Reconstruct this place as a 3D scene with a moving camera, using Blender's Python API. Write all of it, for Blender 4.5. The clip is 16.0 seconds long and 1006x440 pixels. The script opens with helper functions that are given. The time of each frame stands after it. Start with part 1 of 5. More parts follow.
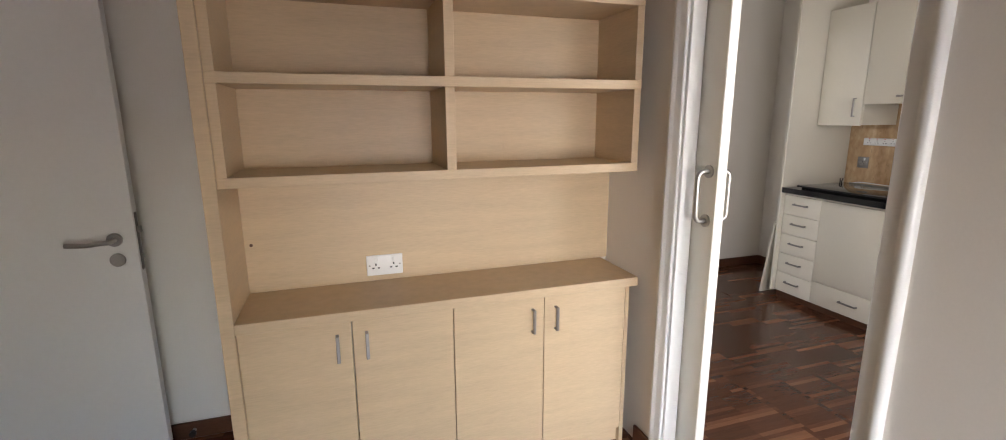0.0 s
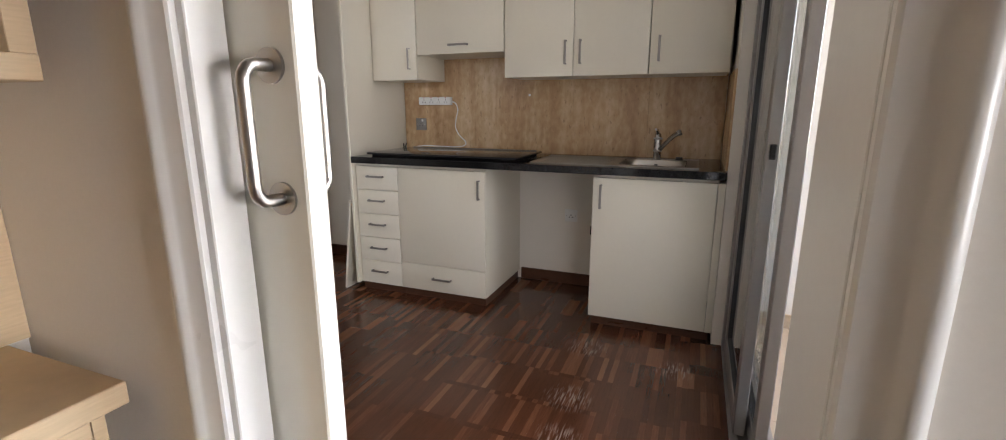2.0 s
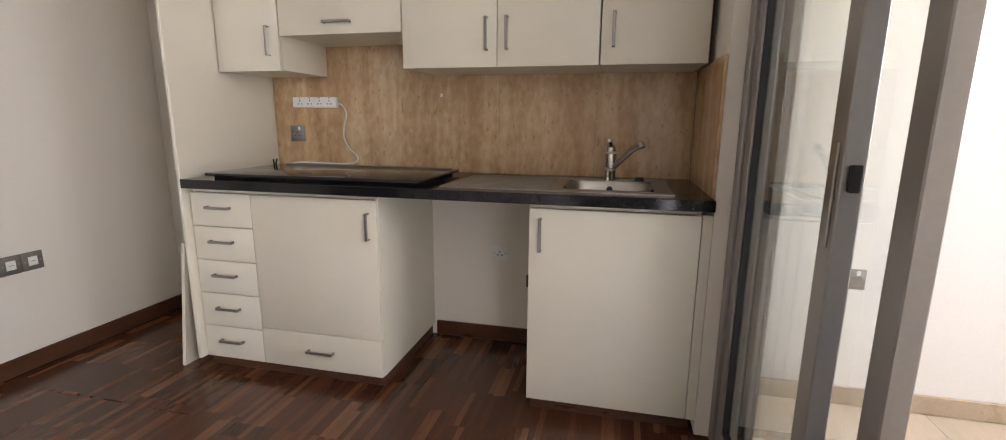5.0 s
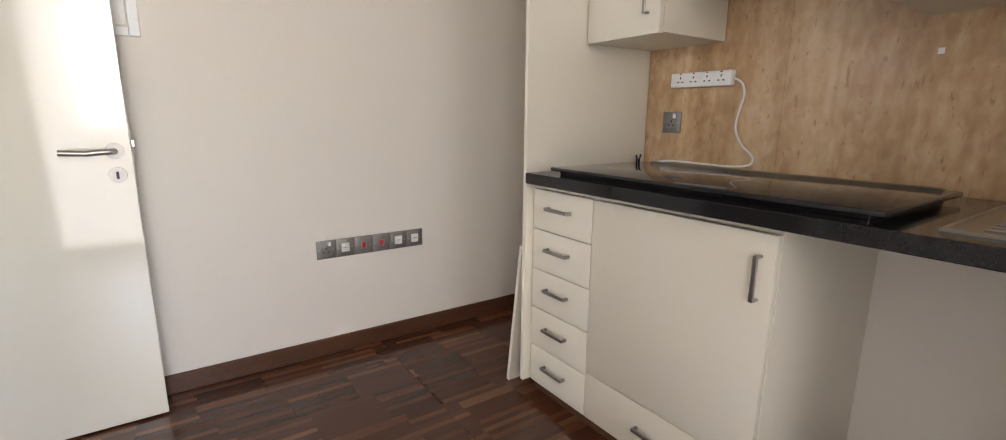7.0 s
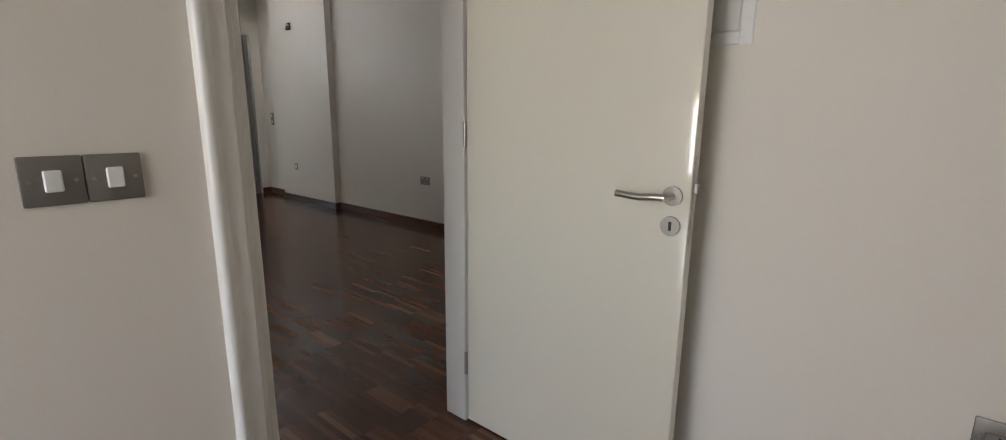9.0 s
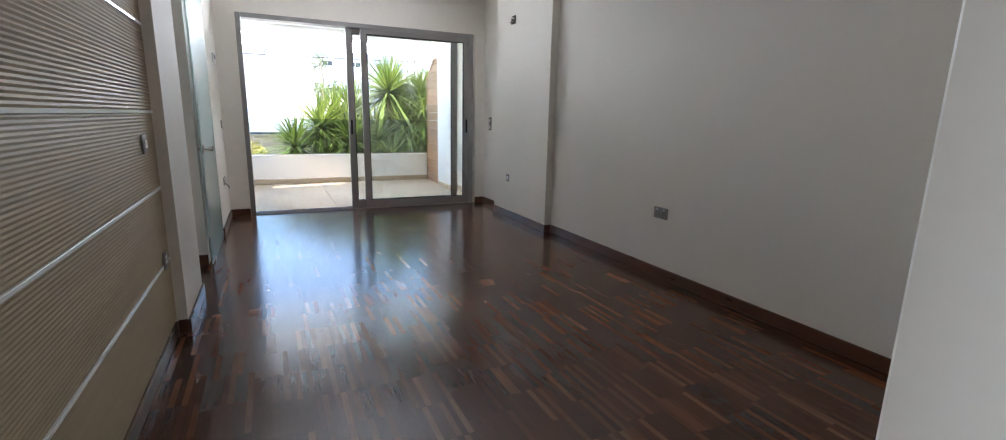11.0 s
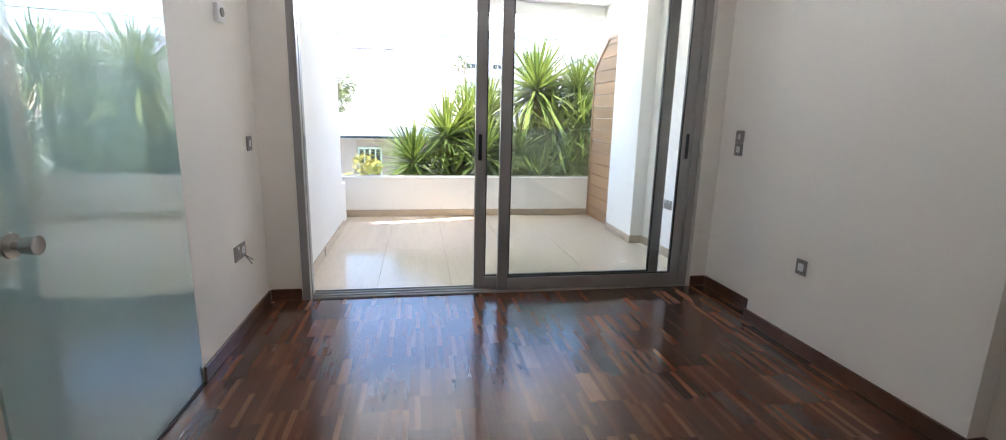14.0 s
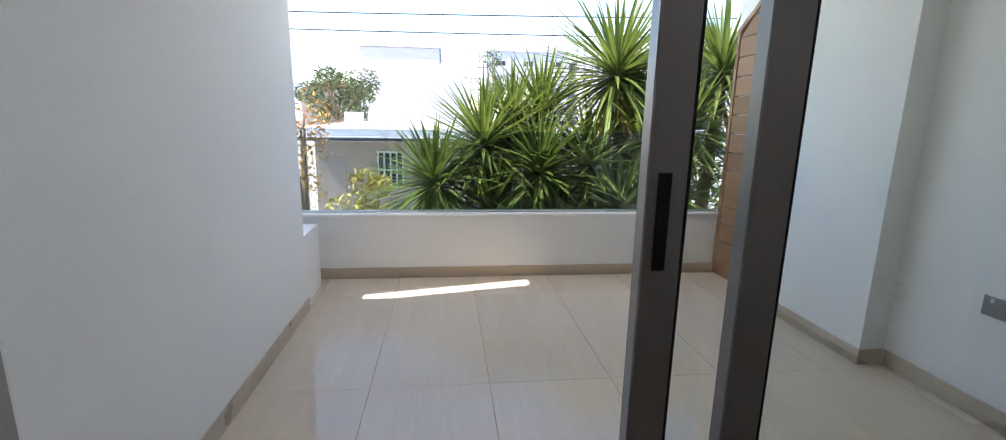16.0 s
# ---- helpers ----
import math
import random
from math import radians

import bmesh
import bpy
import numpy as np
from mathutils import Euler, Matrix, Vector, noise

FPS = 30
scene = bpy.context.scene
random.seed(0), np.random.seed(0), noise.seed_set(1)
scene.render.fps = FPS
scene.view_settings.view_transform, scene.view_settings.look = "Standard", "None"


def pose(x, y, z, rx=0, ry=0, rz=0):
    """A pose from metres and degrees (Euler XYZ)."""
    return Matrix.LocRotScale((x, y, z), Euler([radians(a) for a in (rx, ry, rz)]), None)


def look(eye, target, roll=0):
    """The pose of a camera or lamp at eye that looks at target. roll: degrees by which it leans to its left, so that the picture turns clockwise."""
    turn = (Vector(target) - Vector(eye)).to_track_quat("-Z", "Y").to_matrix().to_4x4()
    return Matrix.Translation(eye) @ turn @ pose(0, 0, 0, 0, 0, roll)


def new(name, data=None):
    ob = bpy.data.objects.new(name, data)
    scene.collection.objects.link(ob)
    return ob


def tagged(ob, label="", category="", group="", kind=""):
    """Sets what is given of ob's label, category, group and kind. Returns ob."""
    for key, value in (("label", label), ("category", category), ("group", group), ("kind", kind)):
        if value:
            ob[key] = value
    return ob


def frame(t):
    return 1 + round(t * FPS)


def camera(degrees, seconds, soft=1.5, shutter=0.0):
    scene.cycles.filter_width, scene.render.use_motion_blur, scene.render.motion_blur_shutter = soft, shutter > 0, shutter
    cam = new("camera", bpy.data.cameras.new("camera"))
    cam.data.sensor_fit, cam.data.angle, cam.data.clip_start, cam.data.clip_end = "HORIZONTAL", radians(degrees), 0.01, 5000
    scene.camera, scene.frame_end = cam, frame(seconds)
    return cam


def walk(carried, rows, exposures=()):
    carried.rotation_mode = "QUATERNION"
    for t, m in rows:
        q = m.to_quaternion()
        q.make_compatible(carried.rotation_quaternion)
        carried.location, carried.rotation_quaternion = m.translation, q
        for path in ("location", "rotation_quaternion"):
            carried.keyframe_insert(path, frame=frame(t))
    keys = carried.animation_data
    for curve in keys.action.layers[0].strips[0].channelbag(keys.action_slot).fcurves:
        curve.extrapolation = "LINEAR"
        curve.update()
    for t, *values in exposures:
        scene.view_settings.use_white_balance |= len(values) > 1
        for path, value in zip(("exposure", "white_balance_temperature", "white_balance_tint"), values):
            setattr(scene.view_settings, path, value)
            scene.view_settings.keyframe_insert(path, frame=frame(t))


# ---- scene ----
cam = camera(91.6, 16.0, soft=1.0)
PATH = [
    (0, (0.61, 0.785, 1.45), (1.221, 2.645, 1.041), -0.3),
    (0.5, (0.747, 0.995, 1.354), (1.401, 2.839, 0.942), -1.1),
    (1, (0.953, 1.282, 1.275), (2.071, 2.886, 0.853), -1.4),
    (1.5, (1.179, 1.504, 1.196), (2.741, 2.675, 0.761), -0.7),
    (2, (1.342, 1.684, 1.201), (3.157, 2.398, 0.757), 0.0),
    (2.5, (1.472, 1.797, 1.25), (3.376, 2.225, 0.811), 0.5),
    (3, (1.619, 1.841, 1.288), (3.544, 2.199, 0.874), 0.45),
    (3.5, (1.798, 1.844, 1.3), (3.722, 2.211, 0.898), 0.4),
    (6, (2.406, 1.956, 1.085), (4.238, 2.655, 0.692), 0.7),
    (6.5, (2.603, 2.083, 1.096), (4.169, 3.261, 0.697), 0.4),
    (7, (2.791, 2.28, 1.103), (3.902, 3.892, 0.694), 0.5),
    (7.5, (2.994, 2.451, 1.1), (3.317, 4.378, 0.675), 0.6),
    (8, (3.135, 2.613, 1.102), (2.734, 4.527, 0.686), -0.0),
    (8.5, (3.183, 2.835, 1.13), (2.275, 4.568, 0.714), 0.1),
    (9, (3.118, 3.099, 1.184), (1.87, 4.606, 0.768), 0.6),
    (9.5, (2.925, 3.355, 1.194), (1.452, 4.640, 0.770), 0.9),
    (10, (2.652, 3.562, 1.182), (1.055, 4.690, 0.770), 1.1),
    (12.5, (0.712, 4.142, 1.23), (-1.158, 4.709, 0.806), 1.3),
    (13, (0.147, 4.228, 1.233), (-1.733, 4.77, 0.818), 1.6),
    (13.5, (-0.469, 4.318, 1.245), (-2.38, 4.739, 0.832), 1.4),
    (14, (-1.076, 4.383, 1.251), (-3.003, 4.72, 0.838), 1.4),
    (14.5, (-1.705, 4.436, 1.25), (-3.639, 4.744, 0.842), 1.4),
    (15, (-2.37, 4.418, 1.237), (-4.307, 4.71, 0.833), 1.2),
    (15.5, (-3.038, 4.446, 1.236), (-4.978, 4.707, 0.828), 1.2),
    (16, (-3.641, 4.42, 1.222), (-5.584, 4.65, 0.805), 1.1),
]
EXPOSURES = [(0, 2.75, 6700, 18), (1, 2.6, 6600, 18), (2, 2.75, 6650, 18), (3.5, 2.7, 6650, 18), (6, 3.25, 6950, 20), (8, 2.75, 6900, 18), (9.5, 2.45, 6700, 16), (10, 2.5, 6500, 14), (12.5, 3.55, 6200, 18), (13.5, 3.2, 6400, 18), (14.5, 2.95, 6500, 18), (15.25, 2.55, 6600, 18), (16, 1.8, 6300, 16)]
walk(cam, [(t, look(eye, target, roll)) for t, eye, target, roll in PATH], EXPOSURES)

# ---------------------------------------------------------------- light
SUN_DIR = Vector((0.13, -0.60, 0.80)).normalized()      # towards the sun
world = bpy.data.worlds.new("sky_world")
scene.world = world
world.use_nodes = True
wn = world.node_tree.nodes
sky = wn.new("ShaderNodeTexSky")
sky.sky_type = "NISHITA"
sky.sun_disc = False
sky.sun_elevation = math.asin(SUN_DIR.z)
sky.sun_rotation = math.atan2(SUN_DIR.x, SUN_DIR.y)
sky.dust_density, sky.ozone_density, sky.air_density = 0.3, 3.0, 1.2
world.node_tree.links.new(sky.outputs[0], wn["Background"].inputs[0])
wn["Background"].inputs[1].default_value = 0.15
sun_data = bpy.data.lights.new("sun", "SUN")
sun_data.energy, sun_data.angle, sun_data.color = 4.6, radians(0.5), (1.0, 0.95, 0.88)
sun = new("sun", sun_data)
sun.matrix_world = look(SUN_DIR * 50, (0, 0, 0))


def opening_fill(name, x, y, z, toward, w, h, watts):
    """Area lamp added in an opening to stand in for daylight."""
    d = bpy.data.lights.new(name, "AREA")
    d.shape, d.size, d.size_y, d.energy, d.color = "RECTANGLE", w, h, watts, (0.93, 0.97, 1.0)
    ob = new(name, d)
    ob.matrix_world = look((x, y, z), (x + toward[0], y + toward[1], z))
    return ob


EX_DOOR = -4.385                 # inner face of the balcony door
study_light = opening_fill("opening_fill", 1.15, -1.58, 0.90, (0, 1), 1.0, 1.0, 1.9)      # study window
# beam narrowed and aimed low right, keeping the study's upper left dark
study_light.matrix_world = look((1.15, -1.58, 0.90), (1.95, 2.5, 0.15))
study_light.data.spread = radians(60)
opening_fill("opening_fill", 2.85, -1.46, 1.75, (0, 1), 1.5, 1.5, 4.5)    # kitchen terrace opening
opening_fill("opening_fill", 2.45, 1.552, 1.15, (0, 1), 0.75, 2.1, 2.4)    # terrace door
door_fill = opening_fill("opening_fill", EX_DOOR, 4.75, 2.135, (1, 0), 2.10, 0.15, 4.6)    # added lamp at balcony door head, aimed up to brighten living room
door_fill.matrix_world = look((EX_DOOR, 4.75, 2.135), (EX_DOOR + 1.0, 4.75, 2.135 + 0.46))
door_fill.data.spread = radians(105)
door_fill.data.color = (0.87, 0.94, 1.0)
balcony_fill = opening_fill("opening_fill", -7.40, 5.0, 2.365, (1, 0), 3.0, 0.19, 9)    # added lamp in balcony opening, under its beam, brightens the shaded balcony
balcony_fill.matrix_world = look((-7.40, 5.0, 2.365), (-6.40, 5.0, 2.365 + 0.36))
balcony_fill.data.spread = radians(80)
balcony_fill.data.color = (0.85, 0.93, 1.0)
opening_fill("opening_fill", -6.27, 1.955, 1.5, (1, 0), 0.85, 1.0, 2.0)     # bedroom window

# ---------------------------------------------------------------- materials
def material(name, color, rough=0.5, metal=0.0, vary=0.06, scale=6.0, fine=60.0, bump=0.0, rough_vary=0.03, stretch=(1, 1, 1), ior=1.45, island=0.0, coat=0.0):
    """Principled surface with broad stains, fine grain, uneven gloss and a little relief."""
    m = bpy.data.materials.new(name)
    m.use_nodes = True
    nt = m.node_tree
    n, link = nt.nodes, nt.links.new
    p = n["Principled BSDF"]
    p.inputs["Metallic"].default_value = metal
    p.inputs["IOR"].default_value = ior
    p.inputs["Coat Weight"].default_value = coat
    p.inputs["Coat Roughness"].default_value = 0.08
    co = n.new("ShaderNodeTexCoord")
    mp = n.new("ShaderNodeMapping")
    mp.inputs["Scale"].default_value = stretch
    link(co.outputs["Object"], mp.inputs[0])
    big = n.new("ShaderNodeTexNoise")
    big.inputs["Scale"].default_value, big.inputs["Detail"].default_value = scale, 4
    small = n.new("ShaderNodeTexNoise")
    small.inputs["Scale"].default_value, small.inputs["Detail"].default_value = fine, 6
    link(mp.outputs[0], big.inputs[0])
    link(mp.outputs[0], small.inputs[0])
    mix = n.new("ShaderNodeMath")
    mix.operation = "ADD"
    link(big.outputs[0], mix.inputs[0])
    link(small.outputs[0], mix.inputs[1])
    last = mix
    if island:
        geo = n.new("ShaderNodeNewGeometry")
        oi = n.new("ShaderNodeObjectInfo")
        add = n.new("ShaderNodeMath")
        add.operation = "ADD"
        link(geo.outputs["Random Per Island"], add.inputs[0])
        link(oi.outputs["Random"], add.inputs[1])
        fr = n.new("ShaderNodeMath")
        fr.operation = "FRACT"
        link(add.outputs[0], fr.inputs[0])
        sc = n.new("ShaderNodeMath")
        sc.operation = "MULTIPLY_ADD"
        link(fr.outputs[0], sc.inputs[0])
        sc.inputs[1].default_value = island
        link(mix.outputs[0], sc.inputs[2])
        last = sc
    rng = n.new("ShaderNodeMapRange")
    rng.inputs[1].default_value, rng.inputs[2].default_value = 0.6, 1.4 + island
    rng.inputs[3].default_value, rng.inputs[4].default_value = 0.0, 1.0
    link(last.outputs[0], rng.inputs[0])
    ramp = n.new("ShaderNodeMix")
    ramp.data_type = "RGBA"
    lo = [c * (1 - vary) for c in color]
    hi = [min(1, c * (1 + vary)) for c in color]
    ramp.inputs[6].default_value, ramp.inputs[7].default_value = (*lo, 1), (*hi, 1)
    link(rng.outputs[0], ramp.inputs[0])
    link(ramp.outputs[2], p.inputs["Base Color"])
    rr = n.new("ShaderNodeMapRange")
    rr.inputs[1].default_value, rr.inputs[2].default_value = 0.3, 0.7
    rr.inputs[3].default_value, rr.inputs[4].default_value = max(0.02, rough - rough_vary), min(1, rough + rough_vary)
    link(big.outputs[0], rr.inputs[0])
    link(rr.outputs[0], p.inputs["Roughness"])
    if bump:
        b = n.new("ShaderNodeBump")
        b.inputs["Strength"].default_value, b.inputs["Distance"].default_value = bump, 0.002
        link(small.outputs[0], b.inputs["Height"])
        link(b.outputs[0], p.inputs["Normal"])
    return m


SCUFFS = (((3.66, 2.14, 0), 0.12), ((3.18, 2.11, 0), 0.12), ((3.58, 1.70, 0), 0.10), ((2.91, 2.08, 0), 0.10))


def parquet_material():
    """Narrow strips: each strip and each block of strips has its own tone; long grain, uneven gloss."""
    m = bpy.data.materials.new("dark_mosaic_parquet")
    m.use_nodes = True
    nt = m.node_tree
    n, link = nt.nodes, nt.links.new
    p = n["Principled BSDF"]
    geo, oi, at, co = n.new("ShaderNodeNewGeometry"), n.new("ShaderNodeObjectInfo"), n.new("ShaderNodeAttribute"), n.new("ShaderNodeNewGeometry")
    at.attribute_name = "block"

    def math_node(op, a, b):
        q = n.new("ShaderNodeMath")
        q.operation = op
        for k, v in enumerate((a, b)):
            if isinstance(v, (int, float)):
                q.inputs[k].default_value = v
            elif v is not None:
                link(v, q.inputs[k])
        return q.outputs[0]
    r = math_node("FRACT", math_node("ADD", geo.outputs["Random Per Island"], oi.outputs["Random"]), None)
    mp = n.new("ShaderNodeMapping")
    mp.inputs["Scale"].default_value = (1, 11, 1)
    link(co.outputs["Position"], mp.inputs[0])
    grain = n.new("ShaderNodeTexNoise")
    grain.inputs["Scale"].default_value, grain.inputs["Detail"].default_value = 14, 8
    link(mp.outputs[0], grain.inputs[0])
    wear = n.new("ShaderNodeTexNoise")
    wear.inputs["Scale"].default_value, wear.inputs["Detail"].default_value = 2.2, 6
    link(co.outputs["Position"], wear.inputs[0])
    tone = math_node("ADD", math_node("MULTIPLY", math_node("POWER", r, 3.2), 0.42), math_node("MULTIPLY", at.outputs["Fac"], 0.22))
    tone = math_node("ADD", tone, math_node("MULTIPLY", math_node("SUBTRACT", grain.outputs[0], 0.15), 0.32))
    ramp = n.new("ShaderNodeValToRGB")
    e = ramp.color_ramp.elements
    e[0].position, e[0].color = 0.0, (0.045, 0.016, 0.0085, 1)
    e[1].position, e[1].color = 1.0, (0.36, 0.17, 0.085, 1)
    for pos, col in ((0.35, (0.098, 0.035, 0.0175, 1)), (0.65, (0.20, 0.084, 0.041, 1))):
        k = e.new(pos)
        k.color = col
    link(tone, ramp.inputs[0])
    # pale scuffs worn into the kitchen floor
    mask = None
    for centre, rad in SCUFFS:
        d = n.new("ShaderNodeVectorMath")
        d.operation = "DISTANCE"
        link(co.outputs["Position"], d.inputs[0])
        d.inputs[1].default_value = centre
        q = n.new("ShaderNodeMapRange")
        q.inputs[1].default_value, q.inputs[2].default_value, q.inputs[3].default_value, q.inputs[4].default_value = rad * 0.3, rad, 1.0, 0.0
        link(d.outputs["Value"], q.inputs[0])
        mask = q.outputs[0] if mask is None else math_node("MAXIMUM", mask, q.outputs[0])
    streak = n.new("ShaderNodeMapRange")
    streak.inputs[1].default_value, streak.inputs[2].default_value = 0.50, 0.62
    link(grain.outputs[0], streak.inputs[0])
    mask = math_node("MULTIPLY", math_node("MULTIPLY", mask, streak.outputs[0]), 0.75)
    mixc = n.new("ShaderNodeMix")
    mixc.data_type = "RGBA"
    link(mask, mixc.inputs[0])
    link(ramp.outputs[0], mixc.inputs[6])
    mixc.inputs[7].default_value = (0.34, 0.27, 0.22, 1)
    link(mixc.outputs[2], p.inputs["Base Color"])
    rr = n.new("ShaderNodeMapRange")
    rr.inputs[1].default_value, rr.inputs[2].default_value, rr.inputs[3].default_value, rr.inputs[4].default_value = 0.25, 0.75, 0.16, 0.205
    link(wear.outputs[0], rr.inputs[0])
    link(rr.outputs[0], p.inputs["Roughness"])
    p.inputs["IOR"].default_value = 1.52
    return m


def glass_material(name, color=(0.96, 0.985, 0.97), rough=0.0):
    m = bpy.data.materials.new(name)
    m.use_nodes = True
    p = m.node_tree.nodes["Principled BSDF"]
    p.inputs["Base Color"].default_value = (*color, 1)
    p.inputs["Roughness"].default_value = rough
    p.inputs["Transmission Weight"].default_value = 1
    p.inputs["IOR"].default_value = 1.5
    return m


def travertine_material():
    """Vein-cut stone: uneven upright bands, cloudy patches, small dark pits and a soft polish."""
    m = bpy.data.materials.new("travertine_backsplash")
    m.use_nodes = True
    nt = m.node_tree
    n, link = nt.nodes, nt.links.new
    p = n["Principled BSDF"]
    geo = n.new("ShaderNodeNewGeometry")

    def noise(stretch, scale, detail, warp=0.0):
        mp = n.new("ShaderNodeMapping")
        mp.inputs["Scale"].default_value = stretch
        link(geo.outputs["Position"], mp.inputs[0])
        t = n.new("ShaderNodeTexNoise")
        t.inputs["Scale"].default_value, t.inputs["Detail"].default_value, t.inputs["Distortion"].default_value = scale, detail, warp
        link(mp.outputs[0], t.inputs[0])
        return t.outputs[0]

    def blend(op, a, b):
        q = n.new("ShaderNodeMath")
        q.operation = op
        for k, v in enumerate((a, b)):
            if isinstance(v, (int, float)):
                q.inputs[k].default_value = v
            else:
                link(v, q.inputs[k])
        return q.outputs[0]
    bands = noise((1, 1, 0.10), 9, 5, 0.5)
    clouds = noise((1, 1, 0.6), 3.2, 4)
    mottle = noise((1, 1, 0.55), 34, 6, 0.3)
    tone = blend("ADD", blend("MULTIPLY", bands, 0.48), blend("ADD", blend("MULTIPLY", clouds, 0.22), blend("MULTIPLY", mottle, 0.30)))
    ramp = n.new("ShaderNodeValToRGB")
    e = ramp.color_ramp.elements
    e[0].position, e[0].color = 0.34, (0.36, 0.205, 0.098, 1)
    e[1].position, e[1].color = 0.66, (0.74, 0.56, 0.36, 1)
    k = e.new(0.48)
    k.color = (0.53, 0.345, 0.187, 1)
    link(tone, ramp.inputs[0])
    pits = n.new("ShaderNodeMapRange")
    pits.inputs[1].default_value, pits.inputs[2].default_value = 0.64, 0.72
    link(noise((1, 1, 0.4), 70, 3), pits.inputs[0])
    dark = n.new("ShaderNodeMix")
    dark.data_type = "RGBA"
    link(blend("MULTIPLY", pits.outputs[0], 0.55), dark.inputs[0])
    link(ramp.outputs[0], dark.inputs[6])
    dark.inputs[7].default_value = (0.25, 0.14, 0.07, 1)
    link(dark.outputs[2], p.inputs["Base Color"])
    p.inputs["Roughness"].default_value = 0.24
    b = n.new("ShaderNodeBump")
    b.inputs["Strength"].default_value, b.inputs["Distance"].default_value = 0.15, 0.001
    b.invert = True
    link(pits.outputs[0], b.inputs["Height"])
    link(b.outputs[0], p.inputs["Normal"])
    return m


PAINT = material("wall_paint", (0.82, 0.775, 0.705), 0.75, vary=0.022, scale=1.2, fine=140, bump=0.12)
CEIL = material("ceiling_paint", (0.86, 0.84, 0.80), 0.85, vary=0.02, scale=1.5, fine=120, bump=0.1)
OUT_PAINT = material("outdoor_white_paint", (0.85, 0.835, 0.80), 0.8, vary=0.03, scale=1.5, fine=90, bump=0.2)
DOOR_PAINT = material("gloss_cream_lacquer", (0.77, 0.74, 0.64), 0.07, vary=0.015, scale=1.5, fine=40, rough_vary=0.012, coat=0.6, ior=1.55)
TRIM = material("white_satin_paint", (0.76, 0.75, 0.72), 0.3, vary=0.02, scale=3, fine=60, bump=0.05)
CREAM = material("cream_satin_lacquer", (0.76, 0.71, 0.60), 0.30, vary=0.015, scale=2, fine=50, rough_vary=0.015)
BIRCH = material("pale_birch_veneer", (0.60, 0.45, 0.285), 0.45, vary=0.10, scale=3, fine=26, bump=0.08, stretch=(1, 1, 9))
WOODTRIM = material("dark_stained_skirting", (0.095, 0.040, 0.021), 0.30, vary=0.35, scale=4, fine=40, stretch=(1, 1, 4))
FLOOR_WOOD = parquet_material()
FLOOR_GAP = material("parquet_bed", (0.03, 0.014, 0.009), 0.5)
STONE = travertine_material()
BLACK = material("black_granite_worktop", (0.012, 0.011, 0.012), 0.10, vary=0.05, scale=30, fine=260, rough_vary=0.003)
HOBGLASS = material("smoked_hob_cover_glass", (0.02, 0.02, 0.021), 0.05, vary=0.1, rough_vary=0.02)
STEEL = material("brushed_steel", (0.42, 0.40, 0.37), 0.31, metal=1, vary=0.06, scale=8, fine=120, stretch=(1, 1, 8))
BRONZE = material("dark_bronze_metal", (0.11, 0.095, 0.08), 0.33, metal=0.9, vary=0.1, scale=20, fine=120)
ROSE = material("satin_rose_steel", (0.36, 0.34, 0.32), 0.46, metal=0.9, vary=0.06, scale=10, fine=120)
CHROME = material("polished_chrome", (0.55, 0.54, 0.53), 0.08, metal=1, vary=0.03, rough_vary=0.02)
PLATE = material("dark_nickel_plate", (0.25, 0.235, 0.22), 0.45, metal=0.6, vary=0.06, scale=20, fine=150)
WHITE_PL = material("white_plastic", (0.82, 0.82, 0.80), 0.3, vary=0.01)
RED_PL = material("red_plastic", (0.55, 0.02, 0.02), 0.3, vary=0.05)
DARK = material("black_plastic", (0.015, 0.015, 0.016), 0.4, vary=0.1)
ALU = material("anodised_aluminium", (0.34, 0.325, 0.315), 0.36, metal=0.6, vary=0.05, scale=3, fine=80)
GASKET = material("black_rubber_seal", (0.012, 0.012, 0.013), 0.6)
GLASS = glass_material("clear_glass")
RAIL_GLASS = glass_material("grey_tinted_glass", (0.53, 0.61, 0.61))
GREEN_GLASS = glass_material("greenish_glass", (0.86, 0.95, 0.92))
FROST = glass_material("etched_blue_green_glass", (0.46, 0.72, 0.69), 0.5)
FROST.node_tree.nodes["Principled BSDF"].inputs["Transmission Weight"].default_value = 0.5
FROST.node_tree.nodes["Principled BSDF"].inputs["Coat IOR"].default_value = 3.0
FROST.node_tree.nodes["Principled BSDF"].inputs["Coat Weight"].default_value = 1.0
FROST.node_tree.nodes["Principled BSDF"].inputs["Coat Roughness"].default_value = 0.01
TILE = material("beige_marble_tile", (0.60, 0.50, 0.385), 0.10, vary=0.10, scale=2.6, fine=15, stretch=(0.5, 4.5, 1), rough_vary=0.05, island=0.5)
GROUT = material("grey_grout", (0.38, 0.32, 0.25), 0.8)
TILE_TRIM = material("beige_tile_skirting", (0.50, 0.40, 0.29), 0.3, vary=0.1, scale=5)
WALLPAPER = material("ribbed_beige_wallcovering", (0.42, 0.33, 0.21), 0.6, vary=0.12, scale=4, fine=30, stretch=(0.5, 1, 10))
SLAT = material("cedar_cladding", (0.36, 0.205, 0.105), 0.55, vary=0.38, scale=4, fine=40, stretch=(1, 1, 8), island=0.6, bump=0.1)


